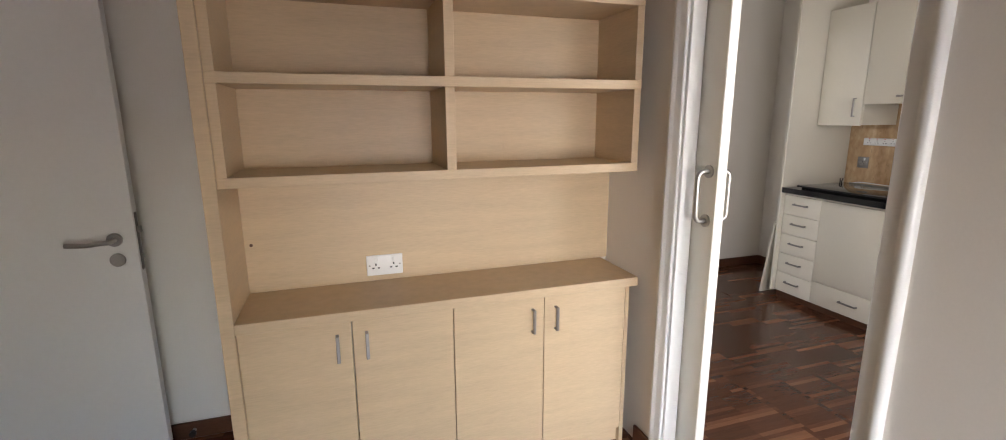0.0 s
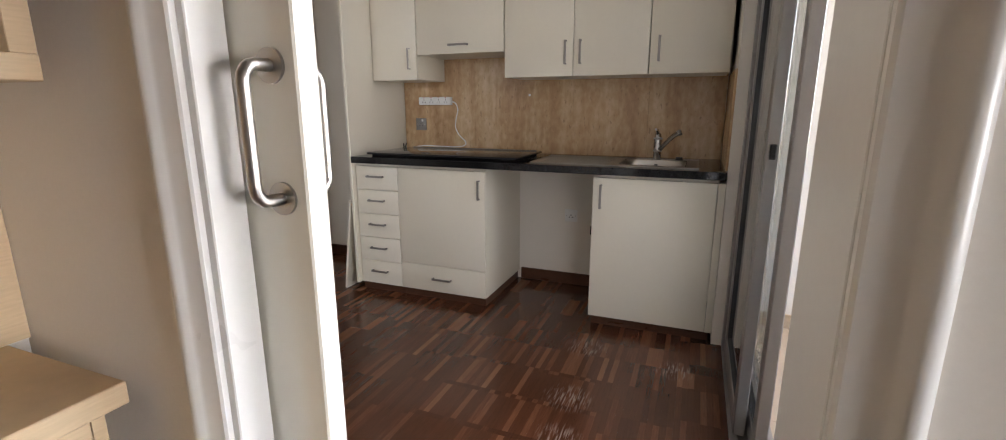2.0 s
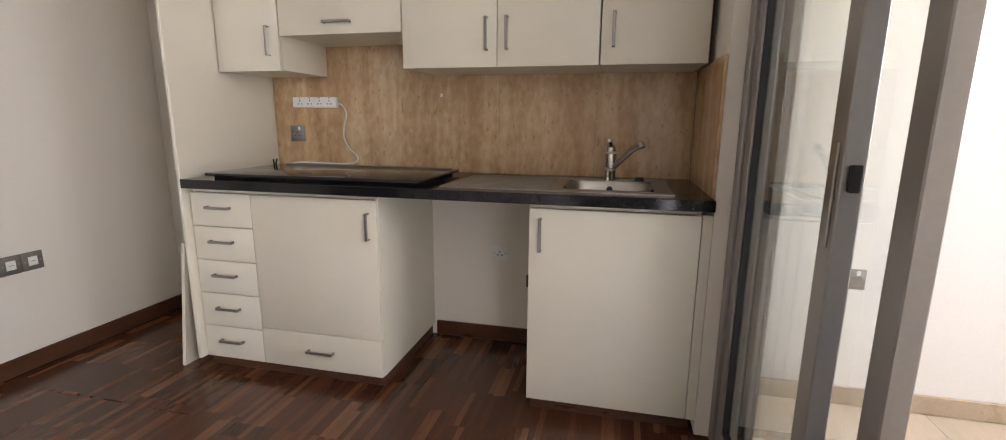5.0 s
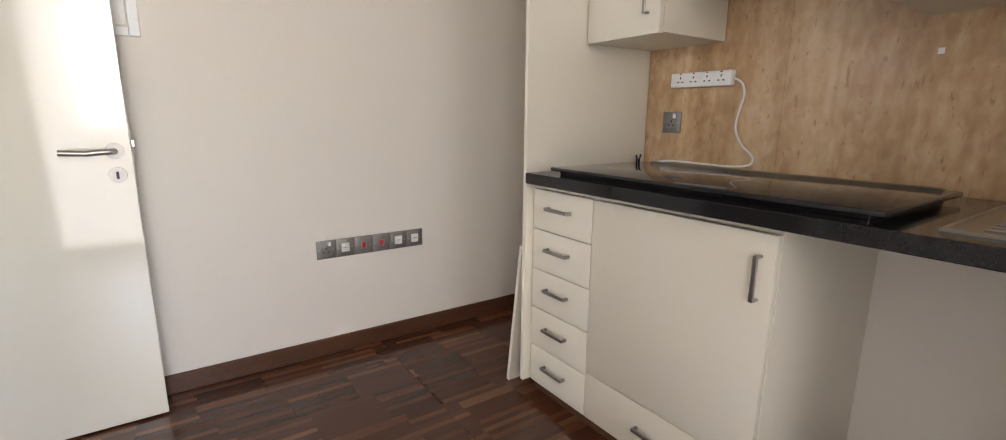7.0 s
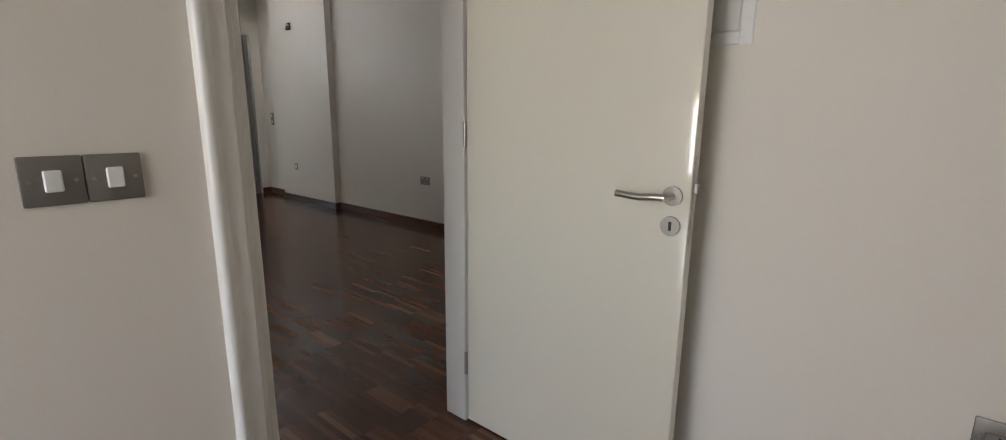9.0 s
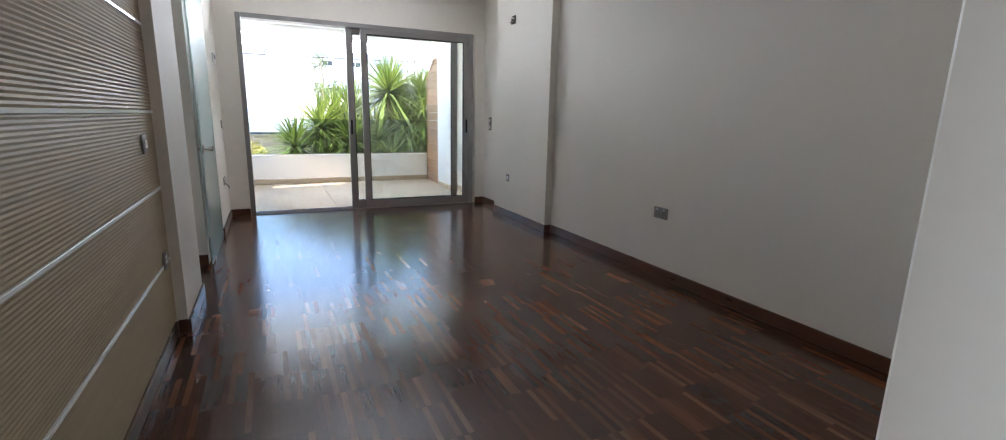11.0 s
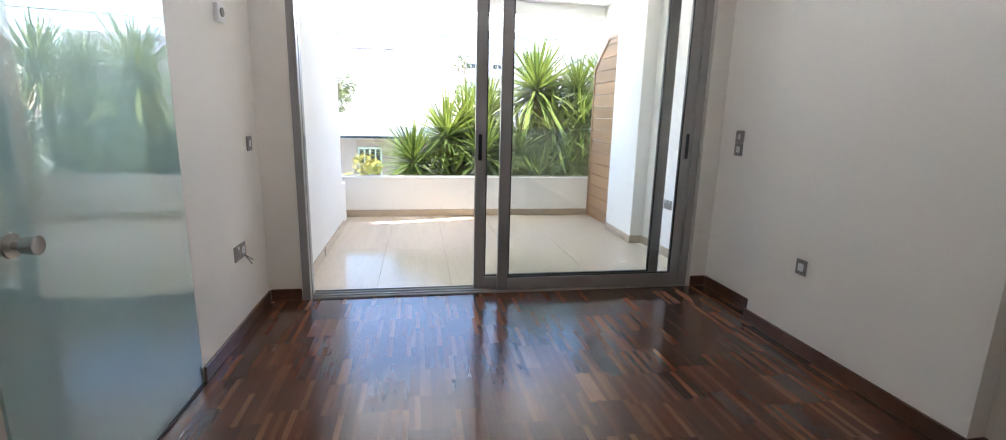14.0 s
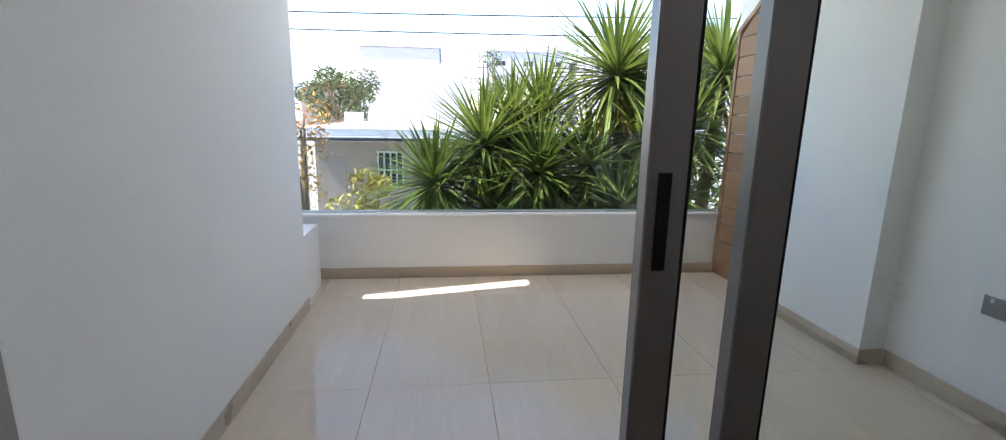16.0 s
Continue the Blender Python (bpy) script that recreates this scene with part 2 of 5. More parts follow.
# ---------------------------------------------------------------- mesh helpers
class Shape:
    """Collects solid pieces into one bmesh."""

    def __init__(self):
        self.bm = bmesh.new()

    def box(self, x0, x1, y0, y1, z0, z1, bevel=0.0, m=None, seg=1):
        r = bmesh.ops.create_cube(self.bm, size=1)
        vs = r["verts"]
        mat = Matrix.Translation(((x0 + x1) / 2, (y0 + y1) / 2, (z0 + z1) / 2)) @ Matrix.Diagonal((abs(x1 - x0), abs(y1 - y0), abs(z1 - z0), 1))
        bmesh.ops.transform(self.bm, matrix=mat, verts=vs)
        if bevel:
            es = list({e for v in vs for e in v.link_edges})
            r2 = bmesh.ops.bevel(self.bm, geom=es, offset=bevel, segments=seg, affect="EDGES", profile=0.5)
            vs = list({v for f in r2["faces"] for v in f.verts} | {v for v in vs if v.is_valid})
        if m is not None:
            bmesh.ops.transform(self.bm, matrix=m, verts=vs)
        return self

    def cyl(self, a, b, r, r2=None, n=16):
        a, b = Vector(a), Vector(b)
        res = bmesh.ops.create_cone(self.bm, cap_ends=True, segments=n, radius1=r, radius2=r if r2 is None else r2, depth=(b - a).length)
        rot = (b - a).to_track_quat("Z", "Y").to_matrix().to_4x4()
        bmesh.ops.transform(self.bm, matrix=Matrix.Translation((a + b) / 2) @ rot, verts=res["verts"])
        return self

    def tube(self, pts, r, n=10):
        """A round bar bent through the points."""
        pts = [Vector(p) for p in pts]
        rings = []
        ref = None
        for i, p in enumerate(pts):
            d = (pts[min(i + 1, len(pts) - 1)] - pts[max(i - 1, 0)]).normalized()
            if ref is None:
                ref = d.orthogonal().normalized()
            ref = (ref - d * ref.dot(d)).normalized()
            side = d.cross(ref)
            rr = r[i] if isinstance(r, (list, tuple)) else r
            rings.append([self.bm.verts.new(p + rr * (math.cos(2 * math.pi * k / n) * ref + math.sin(2 * math.pi * k / n) * side)) for k in range(n)])
        for q, s in zip(rings, rings[1:]):
            for k in range(n):
                f = self.bm.faces.new((q[k], q[(k + 1) % n], s[(k + 1) % n], s[k]))
                f.smooth = True
        self.bm.faces.new(rings[0][::-1])
        self.bm.faces.new(rings[-1])
        return self

    def prism(self, pts, axis, a, b):
        """A flat outline swept along an axis from a to b."""
        def at(p, v):
            return {"x": (v, p[0], p[1]), "y": (p[0], v, p[1]), "z": (p[0], p[1], v)}[axis]
        lo = [self.bm.verts.new(at(p, a)) for p in pts]
        hi = [self.bm.verts.new(at(p, b)) for p in pts]
        n = len(pts)
        self.bm.faces.new(lo)
        self.bm.faces.new(hi[::-1])
        for k in range(n):
            self.bm.faces.new((lo[k], hi[k], hi[(k + 1) % n], lo[(k + 1) % n]))
        return self

    def smooth(self, angle=35):
        bmesh.ops.recalc_face_normals(self.bm, faces=self.bm.faces)
        for f in self.bm.faces:
            f.smooth = True
        for e in self.bm.edges:
            e.smooth = len(e.link_faces) == 2 and e.calc_face_angle(0) < radians(angle)
        return self


def smooth_line(pts, steps=5):
    """Points of a soft curve through the given points."""
    p = [Vector(q) for q in pts]
    out = []
    for i in range(len(p) - 1):
        a, b, c, d = p[max(i - 1, 0)], p[i], p[i + 1], p[min(i + 2, len(p) - 1)]
        for k in range(steps):
            u = k / steps
            out.append(0.5 * (2 * b + (c - a) * u + (2 * a - 5 * b + 4 * c - d) * u * u + (3 * b - 3 * c + d - a) * u ** 3))
    return out + [p[-1]]


def part(name, shape, mat, parent=None, label="", smooth=True):
    """Links a shape as one mesh object, under a thing or a part when one is given."""
    if smooth:
        shape.smooth()
    me = bpy.data.meshes.new(name)
    shape.bm.to_mesh(me)
    shape.bm.free()
    me.materials.append(mat)
    ob = new(name, me)
    if parent is not None:
        ob.parent = parent
        ob.matrix_parent_inverse = parent.matrix_world.inverted()
    if label:
        tagged(ob, label)
    return ob


def thing(name, label, category, at=(0, 0, 0), group="", kind=""):
    ob = new(name)
    ob.empty_display_size = 0.05
    ob.location = at
    ob.matrix_world = Matrix.Translation(at)
    return tagged(ob, label, category, group, kind)


def setting(name, shape, mat, label="", category="structure"):
    return tagged(part(name, shape, mat), label or name.replace("_", " "), category, kind="structure")


def bar(*a, bevel=0.0, **k):
    return Shape().box(*a, bevel=bevel, **k)


# ---------------------------------------------------------------- plan, metres
CEIL_Z = 2.77
AX0, AX1 = 1.80, 1.98            # wall between study and kitchen
KX, KY, KY0 = 4.55, 4.512, 1.50  # kitchen back wall, side wall, terrace door line
LY, RY, EX = 3.386, 6.535, -4.40   # living room walls
BX = -7.325                      # balcony parapet
GROUND_Z = -2.3
P0, P1 = 1.562, 2.30              # sliding door opening
D0, D1 = 3.56, 4.365              # living room door opening

setting("floor_base", Shape().box(-6.25, EX, -1.75, 3.25, -0.30, -0.012).box(EX, AX1, -1.75, 6.75, -0.30, -0.012).box(AX1, 4.75, 1.42, 4.7, -0.30, -0.012), FLOOR_GAP, "dark bedding under wooden parquet floor", "floor")
setting("ceiling", Shape().box(-6.4, EX - 0.18, -1.8, 3.3, CEIL_Z, CEIL_Z + 0.2).box(EX - 0.18, 4.8, -1.8, 6.8, CEIL_Z, CEIL_Z + 0.2), CEIL, "plain white painted ceiling", "ceiling")

w = Shape()
w.box(AX0, AX1, -1.7, P0 - 0.011, 0, CEIL_Z).box(AX0, AX1, P0 - 0.011, P1, 2.08, CEIL_Z)
w.box(AX0, AX0 + 0.055, P1, D0 - 0.45, 0, CEIL_Z).box(AX1 - 0.055, AX1, P1, D0 - 0.45, 0, CEIL_Z)
w.box(AX0 + 0.055, AX1 - 0.055, P1, D0 - 0.45, 2.08, CEIL_Z)
w.box(AX0, AX1, D0 - 0.45, D0, 0, CEIL_Z).box(AX0, AX1, D0, D1, 2.08, CEIL_Z).box(AX0, AX1, D1, RY, 0, CEIL_Z)
setting("wall_east", w, PAINT, "beige painted wall with a pocket door opening", "wall")
setting("wall_kitchen_side", bar(AX1, 4.75, KY, KY + 0.15, 0, CEIL_Z), PAINT, "plain beige painted kitchen wall", "wall")
setting("wall_kitchen_back", bar(KX, KX + 0.2, 1.42, KY, 0, CEIL_Z), PAINT, "beige painted wall behind kitchen units", "wall")
setting("wall_kitchen_lintel", bar(AX1, KX, 1.335, 1.535, 2.30, CEIL_Z), PAINT, "painted lintel over terrace door", "wall")
setting("wall_living_north", Shape().box(-2.42, AX0, RY, RY + 0.15, 0, CEIL_Z).box(EX, -3.73, 6.578, RY + 0.15, 0, CEIL_Z), PAINT, "pale painted wall with a shallow pilaster", "wall")
setting("wall_pilaster", bar(-3.73, -2.42, 6.453, RY + 0.15, 0, CEIL_Z), PAINT, "shallow painted wall pilaster", "wall")
setting("wall_living_end", Shape().box(EX - 0.18, EX, LY - 0.2, 3.60, 0, CEIL_Z).box(EX - 0.18, EX, 6.44, RY + 0.15, 0, CEIL_Z).box(EX - 0.18, EX, 3.60, 6.44, 2.27, CEIL_Z), PAINT, "painted end wall round balcony door", "wall")
setting("wall_living_south", bar(EX, -3.352, LY - 0.13, LY, 0, CEIL_Z), PAINT, "pale painted wall beside glass door", "wall")
setting("wall_post", bar(-2.50, -2.38, 3.215, 3.35, 0, CEIL_Z), PAINT, "slim painted wall post beside glass door", "wall")
setting("wall_pier", bar(-1.62, -0.99, 3.20, 3.385, 0, CEIL_Z), PAINT, "painted wall pier", "wall")
setting("wall_panel", bar(-1.08, AX0, 3.165, 3.325, 0, CEIL_Z), PAINT, "wall behind wallcovering", "wall")
setting("wall_study_north", Shape().box(0.194, AX0, 2.814, 3.22, 0, CEIL_Z), PAINT, "plain study wall behind shelving", "wall")
setting("wall_study_west", bar(-1.20, -1.08, -1.6, 3.22, 0, CEIL_Z), PAINT, "plain study wall", "wall")
setting("wall_south", Shape().box(-6.3, 0.2, -1.75, -1.6, 0, CEIL_Z).box(1.7, AX1, -1.75, -1.6, 0, CEIL_Z).box(0.2, 1.7, -1.75, -1.6, 0, 0.3).box(0.2, 1.7, -1.75, -1.6, 1.6, CEIL_Z), PAINT, "plain outer wall with a window opening", "wall")

# kitchen terrace and living room balcony
setting("wall_kitchen_return", bar(3.93, KX + 0.2, 1.36, 1.535, 0, CEIL_Z), PAINT, "short painted wall beside sink", "wall")
setting("wall_terrace", bar(4.34, 4.52, -1.5, 1.36, -0.02, CEIL_Z), OUT_PAINT, "white painted terrace wall", "wall")
setting("wall_terrace_parapet", bar(AX1, 4.52, -1.65, -1.5, -0.02, 0.95), OUT_PAINT, "low white terrace parapet", "wall")
setting("terrace_base", bar(AX1, 4.6, -1.65, 1.42, -0.30, -0.036), GROUT, "grey screed under terrace tiles", "floor")
setting("balcony_base", bar(-7.5, EX - 0.0, 2.86, 6.9, -0.30, -0.036), GROUT, "grey screed under balcony tiles", "floor")
setting("wall_balcony_south", Shape().box(-6.72, EX - 0.18, 3.30, 3.537, -0.036, 2.62).box(BX, -6.72, 2.86, 2.95, -0.036, 0.46).box(-7.19, -6.724, 3.30, 3.505, -0.036, 0.44, bevel=0.004), OUT_PAINT, "white rendered balcony side wall", "wall")
# unseen column, added only to keep direct sun off the parapet
setting("balcony_sun_blocker", bar(-7.49, -6.69, 2.35, 2.598, GROUND_Z, 3.45), OUT_PAINT, "unseen white column added to shade balcony parapet", "wall")
setting("wall_balcony_parapet", Shape().box(BX - 0.16, BX, 2.6, 6.70, -0.3, 0.46).box(BX - 0.175, BX + 0.012, 2.6, 6.70, 0.46, 0.482, bevel=0.004), OUT_PAINT, "low white balcony parapet with a flat cap", "wall")
setting("wall_balcony_north", Shape().box(-7.45, EX - 0.18, 6.70, 6.90, -0.036, 2.62).box(-6.46, -5.78, 6.56, 6.70, -0.036, 2.62), OUT_PAINT, "white rendered balcony wall with a pillar", "wall")
setting("ceiling_balcony", Shape().box(-7.5, EX - 0.18, 3.06, 6.95, 2.62, 2.97).box(-7.5, -7.28, 3.06, 6.95, 2.47, 2.62), OUT_PAINT, "white balcony soffit with an edge beam", "ceiling")
# unseen slab, added to stop sun reaching the study floor
setting("study_sun_blocker", bar(-1.3, AX1 - 0.01, -4.2, -1.76, 2.62, 2.77), OUT_PAINT, "unseen overhang added to keep sun out of study", "ceiling")
# outer part, past the parapet, is added to keep sun off the tiles
setting("ceiling_terrace", bar(AX1, 4.6, -2.9, 1.38, 2.62, 2.77), OUT_PAINT, "white terrace soffit lengthened to block sun", "ceiling")
setting("wall_bedroom_west", Shape().box(-6.3, -6.12, -1.6, 1.46, 0, CEIL_Z).box(-6.3, -6.12, 2.45, 3.25, 0, CEIL_Z).box(-6.3, -6.12, 1.46, 2.45, 0, 0.88).box(-6.3, -6.12, 1.46, 2.45, 2.28, CEIL_Z), PAINT, "painted bedroom wall round a window", "wall")
setting("wall_bedroom_north", bar(-6.12, EX, 3.10, 3.22, 0, CEIL_Z), PAINT, "painted bedroom wall", "wall")


# ---------------------------------------------------------------- skirtings
def skirting(x0, x1, y0, y1, mat=WOODTRIM, h=0.082, name="baseboard", z=0.0, label="dark stained wooden skirting board along wall"):
    return setting(name, bar(x0, x1, y0, y1, z, z + h, bevel=0.004), mat, label, "skirting")


T = 0.014
for x0, x1, y0, y1 in (
        (AX1 + T, KX - T, KY - T, KY), (KX - T, KX, 3.73, KY), (KX - T, KX, 2.20, 2.80), (AX1, AX1 + T, P1 + 0.072, D0 - 0.072),
        (AX1, AX1 + T, D1 + 0.072, KY - T), (AX0 - T, AX0, 2.372, 2.49), (AX0 - T, AX0, -1.6, P0 - 0.072), (-1.08, 0.194, 3.165 - T, 3.165),
        (-2.42, AX0, RY - T, RY), (-3.73 - T, -2.42 + T, 6.453 - T, 6.453), (EX, -3.73 - T, 6.578 - T, 6.578), (EX, EX + T, LY + T, 3.595), (EX, EX + T, 6.445, 6.578 - T),
        (-2.42, -2.42 + T, 6.453, RY - T), (-3.73 - T, -3.73, 6.453, 6.578 - T),
        (EX + T, -3.352, LY, LY + T), (-2.38, -2.38 + T, 3.215, 3.35), (-1.62, -0.99 + T, 3.385, 3.385 + T), (-0.99, -0.99 + T, 3.325 + T, 3.385), (-0.99 + T, AX0 - T, 3.325, 3.325 + T),
        (AX0 - T, AX0, 3.34, D0 - 0.072), (AX0 - T, AX0, D1 + 0.072, RY - T), (-6.12, -6.12 + T, -1.6, 3.10), (-6.12 + T, EX, 3.10 - T, 3.10)):
    skirting(x0, x1, y0, y1)
for x0, x1, y0, y1 in ((4.34 - 0.012, 4.34, -1.5, 1.36), (BX, BX + 0.012, 2.95, 6.64), (-6.72, EX - 0.18, 3.537, 3.549), (-5.768, EX - 0.18, 6.688, 6.70), (-6.46, -5.768, 6.548, 6.56), (-5.78, -5.768, 6.56, 6.688)):
    skirting(x0, x1, y0, y1, TILE_TRIM, 0.085, z=-0.02, label="beige stone skirting along white wall")


# ---------------------------------------------------------------- electrical plates and door furniture
def plate_shape(w=0.086, h=0.086, d=0.007):
    return Shape().box(-w / 2, w / 2, -d, 0, -h / 2, h / 2, bevel=0.003, seg=2)


def wall_plate(name, label, category, kinds, m, mat=None, plate_w=0.086, group="", vertical=False):
    """A row of face plates with their rockers, lamps and socket holes. Built facing -y, then set on its wall by m."""
    mat = mat or PLATE
    ob = thing(name, label, category, group=group)
    step = plate_w + 0.0008
    for i, k in enumerate(kinds):
        off = (i - (len(kinds) - 1) / 2) * step
        dx, dz = (0, -off) if vertical else (off, 0)
        at = Matrix.Translation((dx, 0, dz))
        wide = 0.146 if k == "double" else plate_w
        s = plate_shape(wide)
        bmesh.ops.transform(s.bm, matrix=at, verts=s.bm.verts)
        pl = part("face_plate", s, mat, ob)
        for sx in (-1, 1):
            e = wide / 2 - 0.012
            part("screw", Shape().cyl((dx + sx * e, -0.0065, dz), (dx + sx * e, -0.0085, dz), 0.0035, n=10), STEEL, pl)
        if k in ("switch", "rocker"):
            part("rocker", Shape().box(dx - 0.013, dx + 0.013, -0.0115, -0.006, dz - 0.019, dz + 0.019, bevel=0.0025), WHITE_PL, pl, "white plastic rocker")
        elif k == "pair":
            for sx in (-0.012, 0.012):
                part("rocker", Shape().box(dx + sx - 0.0105, dx + sx + 0.0105, -0.0115, -0.006, dz - 0.019, dz + 0.019, bevel=0.0025), WHITE_PL, pl, "white plastic rocker")
        elif k == "blank":
            part("insert", Shape().box(dx - 0.019, dx + 0.019, -0.0095, -0.006, dz - 0.021, dz + 0.021, bevel=0.002), WHITE_PL, pl, "white plastic insert")
            part("slot", Shape().box(dx - 0.010, dx + 0.010, -0.0102, -0.009, dz - 0.0012, dz + 0.0012), PLATE, pl)
        elif k == "red":
            part("insert", Shape().box(dx - 0.0145, dx + 0.0145, -0.0085, -0.006, dz - 0.020, dz + 0.020, bevel=0.002), STEEL, pl, "steel insert")
            part("rocker", Shape().box(dx - 0.008, dx + 0.008, -0.0125, -0.008, dz - 0.013, dz + 0.013, bevel=0.0025), RED_PL, pl, "red plastic rocker")
        elif k in ("socket", "double"):
            centres = (-0.036, 0.036) if k == "double" else (0,)
            for c in centres:
                if mat is not WHITE_PL:
                    part("insert", Shape().box(dx + c - 0.024, dx + c + 0.024, -0.0085, -0.006, dz - 0.024, dz + 0.014, bevel=0.002), mat, pl)
                for hx, hz, hw, hh in ((0, 0.004, 0.0025, 0.0045), (-0.011, -0.011, 0.0045, 0.0025), (0.011, -0.011, 0.0045, 0.0025)):
                    part("pin_hole", Shape().box(dx + c + hx - hw, dx + c + hx + hw, -0.0092, -0.006, dz + hz - hh, dz + hz + hh), DARK, pl)
                part("rocker", Shape().box(dx + c + 0.006 if k == "socket" else dx + c - 0.007, dx + c + 0.02 if k == "socket" else dx + c + 0.007, -0.0115, -0.006, dz + 0.017, dz + 0.036, bevel=0.002), WHITE_PL, pl, "white plastic rocker")
    ob.matrix_basis = m
    return ob


def facing(x, y, z, way):
    """Pose of a wall fitting whose front looks along way."""
    return pose(x, y, z, 0, 0, {"-y": 0, "+x": 90, "+y": 180, "-x": -90}[way])


def lever_set(parent, x, y, z, out, toward, key=True):
    """Lever handle on a round rose with a key rose below, on a face that looks along out (+1 or -1 in y)."""
    h = part("door_handle", Shape().cyl((x, y, z), (x, y + out * 0.009, z), 0.026, n=24), ROSE, parent, "brushed steel lever handle")
    pts = [(x, y + out * 0.006, z), (x, y + out * 0.04, z), (x + toward * 0.006, y + out * 0.052, z), (x + toward * 0.03, y + out * 0.056, z), (x + toward * 0.07, y + out * 0.057, z - 0.004), (x + toward * 0.135, y + out * 0.055, z)]
    part("lever", Shape().tube(pts, 0.0095, 12), STEEL, h)
    r = part("key_rose", Shape().cyl((x, y, z - 0.08), (x, y + out * 0.008, z - 0.08), 0.026, n=24), ROSE, parent, "round steel key rose")
    if key:
        part("keyhole", Shape().box(x - 0.004, x + 0.004, min(y + out * 0.007, y + out * 0.0095), max(y + out * 0.007, y + out * 0.0095), z - 0.092, z - 0.068, bevel=0.001), DARK, r)
    return h


# ---------------------------------------------------------------- door frames
def architrave(x, side, y_in, sgn, z_top):
    """Moulded upright on a wall face at x; sgn points away from the opening."""
    prof = [(0, 0), (0, 0.010), (0.004, 0.013), (0.034, 0.013), (0.040, 0.016), (0.046, 0.021), (0.053, 0.0225), (0.060, 0.021), (0.066, 0.015), (0.068, 0.006), (0.068, 0)]
    pts = [(x + side * d, y_in + sgn * w) for w, d in prof]
    return Shape().prism(pts, "z", 0, z_top)


def door_frame(name, y0, y1, top, label, sides):
    ob = thing(name, label, "door frame", kind="structure")
    for side, a, b in sides:
        x = AX0 if side < 0 else AX1
        if a:
            part("architrave", architrave(x, side, y0 - 0.002, -1, top + 0.06), TRIM, ob)
        if b:
            part("architrave", architrave(x, side, y1 + 0.002, 1, top + 0.06), TRIM, ob)
        part("head", Shape().box(*sorted((x, x + side * 0.017)), y0, y1, top, top + 0.07, bevel=0.003), TRIM, ob)
    return ob


fr = door_frame("door_frame_1", P0, P1, 2.06, "white moulded frame of pocket door opening", ((-1, True, True), (1, True, True)))
part("lining", bar(AX0 - 0.001, AX1 + 0.001, P0 - 0.013, P0, 0, 2.06, bevel=0.001), TRIM, fr)
for a, b in ((AX0 - 0.001, 1.858), (1.912, AX1 + 0.001)):
    part("lining", bar(a, b, P1 - 0.012, P1 + 0.02, 0, 2.06, bevel=0.002), TRIM, fr)
fr = door_frame("door_frame_2", D0, D1, 2.06, "white frame of living room door opening", ((-1, True, True), (1, True, True)))
part("lining", bar(AX0 - 0.001, AX1 + 0.001, D0 - 0.001, D0 + 0.014, 0, 2.06, bevel=0.002), TRIM, fr)
part("lining", bar(AX0 - 0.001, AX1 - 0.075, D1 - 0.022, D1 + 0.001, 0, 2.06, bevel=0.002), TRIM, fr)
part("door_stop_bead", bar(AX0 - 0.0005, 1.905, D0 + 0.014, D0 + 0.062, 0, 2.06, bevel=0.003), TRIM, fr)

# pocket door
pd = thing("door_1", "white sliding pocket door with steel pull handles", "door", (1.885, 2.5, 0), kind="structure")
part("leaf", bar(1.864, 1.906, 2.18, 2.95, 0.008, 2.05, bevel=0.003), DOOR_PAINT, pd)
HY, HZ0, HZ1 = 2.222, 1.077, 1.257        # pull handle: place along the leaf, foot and head
for sgn, x in ((-1, 1.864), (1, 1.906)):
    pts = [(x, HY, HZ0)]
    for k in range(5):
        a = k / 4 * math.pi / 2
        pts.append((x + sgn * (0.026 + 0.022 * math.sin(a)), HY, HZ0 + 0.022 * (1 - math.cos(a))))
    for k in range(5):
        a = k / 4 * math.pi / 2
        pts.append((x + sgn * (0.026 + 0.022 * math.cos(a)), HY, HZ1 - 0.022 + 0.022 * math.sin(a)))
    pts.append((x, HY, HZ1))
    h = part("pull_handle", Shape().tube(pts, 0.0088, 14), STEEL, pd, "bent brushed steel pull handle")
    for z in (HZ0, HZ1):
        part("rose", Shape().cyl((x, HY, z), (x + sgn * 0.005, HY, z), 0.0235, n=28), STEEL, h)

# hinged door to the living room, standing open
hd = thing("door_2", "glossy cream hinged door standing open against wall", "door", (1.93, 4.38, 0), kind="structure")
part("leaf", bar(1.912, 2.70, 4.352, 4.394, 0.008, 2.05, bevel=0.002), DOOR_PAINT, hd)
lever_set(hd, 2.655, 4.352, 0.985, -1, -1)
lever_set(hd, 2.655, 4.394, 0.985, 1, -1, False)
lk = part("lock_plate", bar(2.6995, 2.702, 4.363, 4.383, 0.86, 1.09, bevel=0.0008), STEEL, hd, "steel lock face plate")
part("latch", bar(2.701, 2.712, 4.367, 4.379, 0.995, 1.02, bevel=0.002), STEEL, lk)
for z in (0.25, 1.12, 1.85):
    part("hinge", Shape().cyl((1.908, 4.346, z - 0.045), (1.908, 4.346, z + 0.045), 0.007, n=12), STEEL, hd)

# open door in the study corner
sd = thing("door_3", "pale grey painted door standing open in corner", "door", (-1.02, 3.0, 0), kind="structure")
part("leaf", bar(-1.02, -0.165, 2.98, 3.022, 0.008, 2.05, bevel=0.002), TRIM, sd)
lever_set(sd, -0.235, 2.98, 1.0, -1, -1, False)
lk = part("lock_plate", bar(-0.1655, -0.163, 2.99, 3.012, 0.87, 1.10, bevel=0.0008), BRONZE, sd, "dark bronze lock face plate")
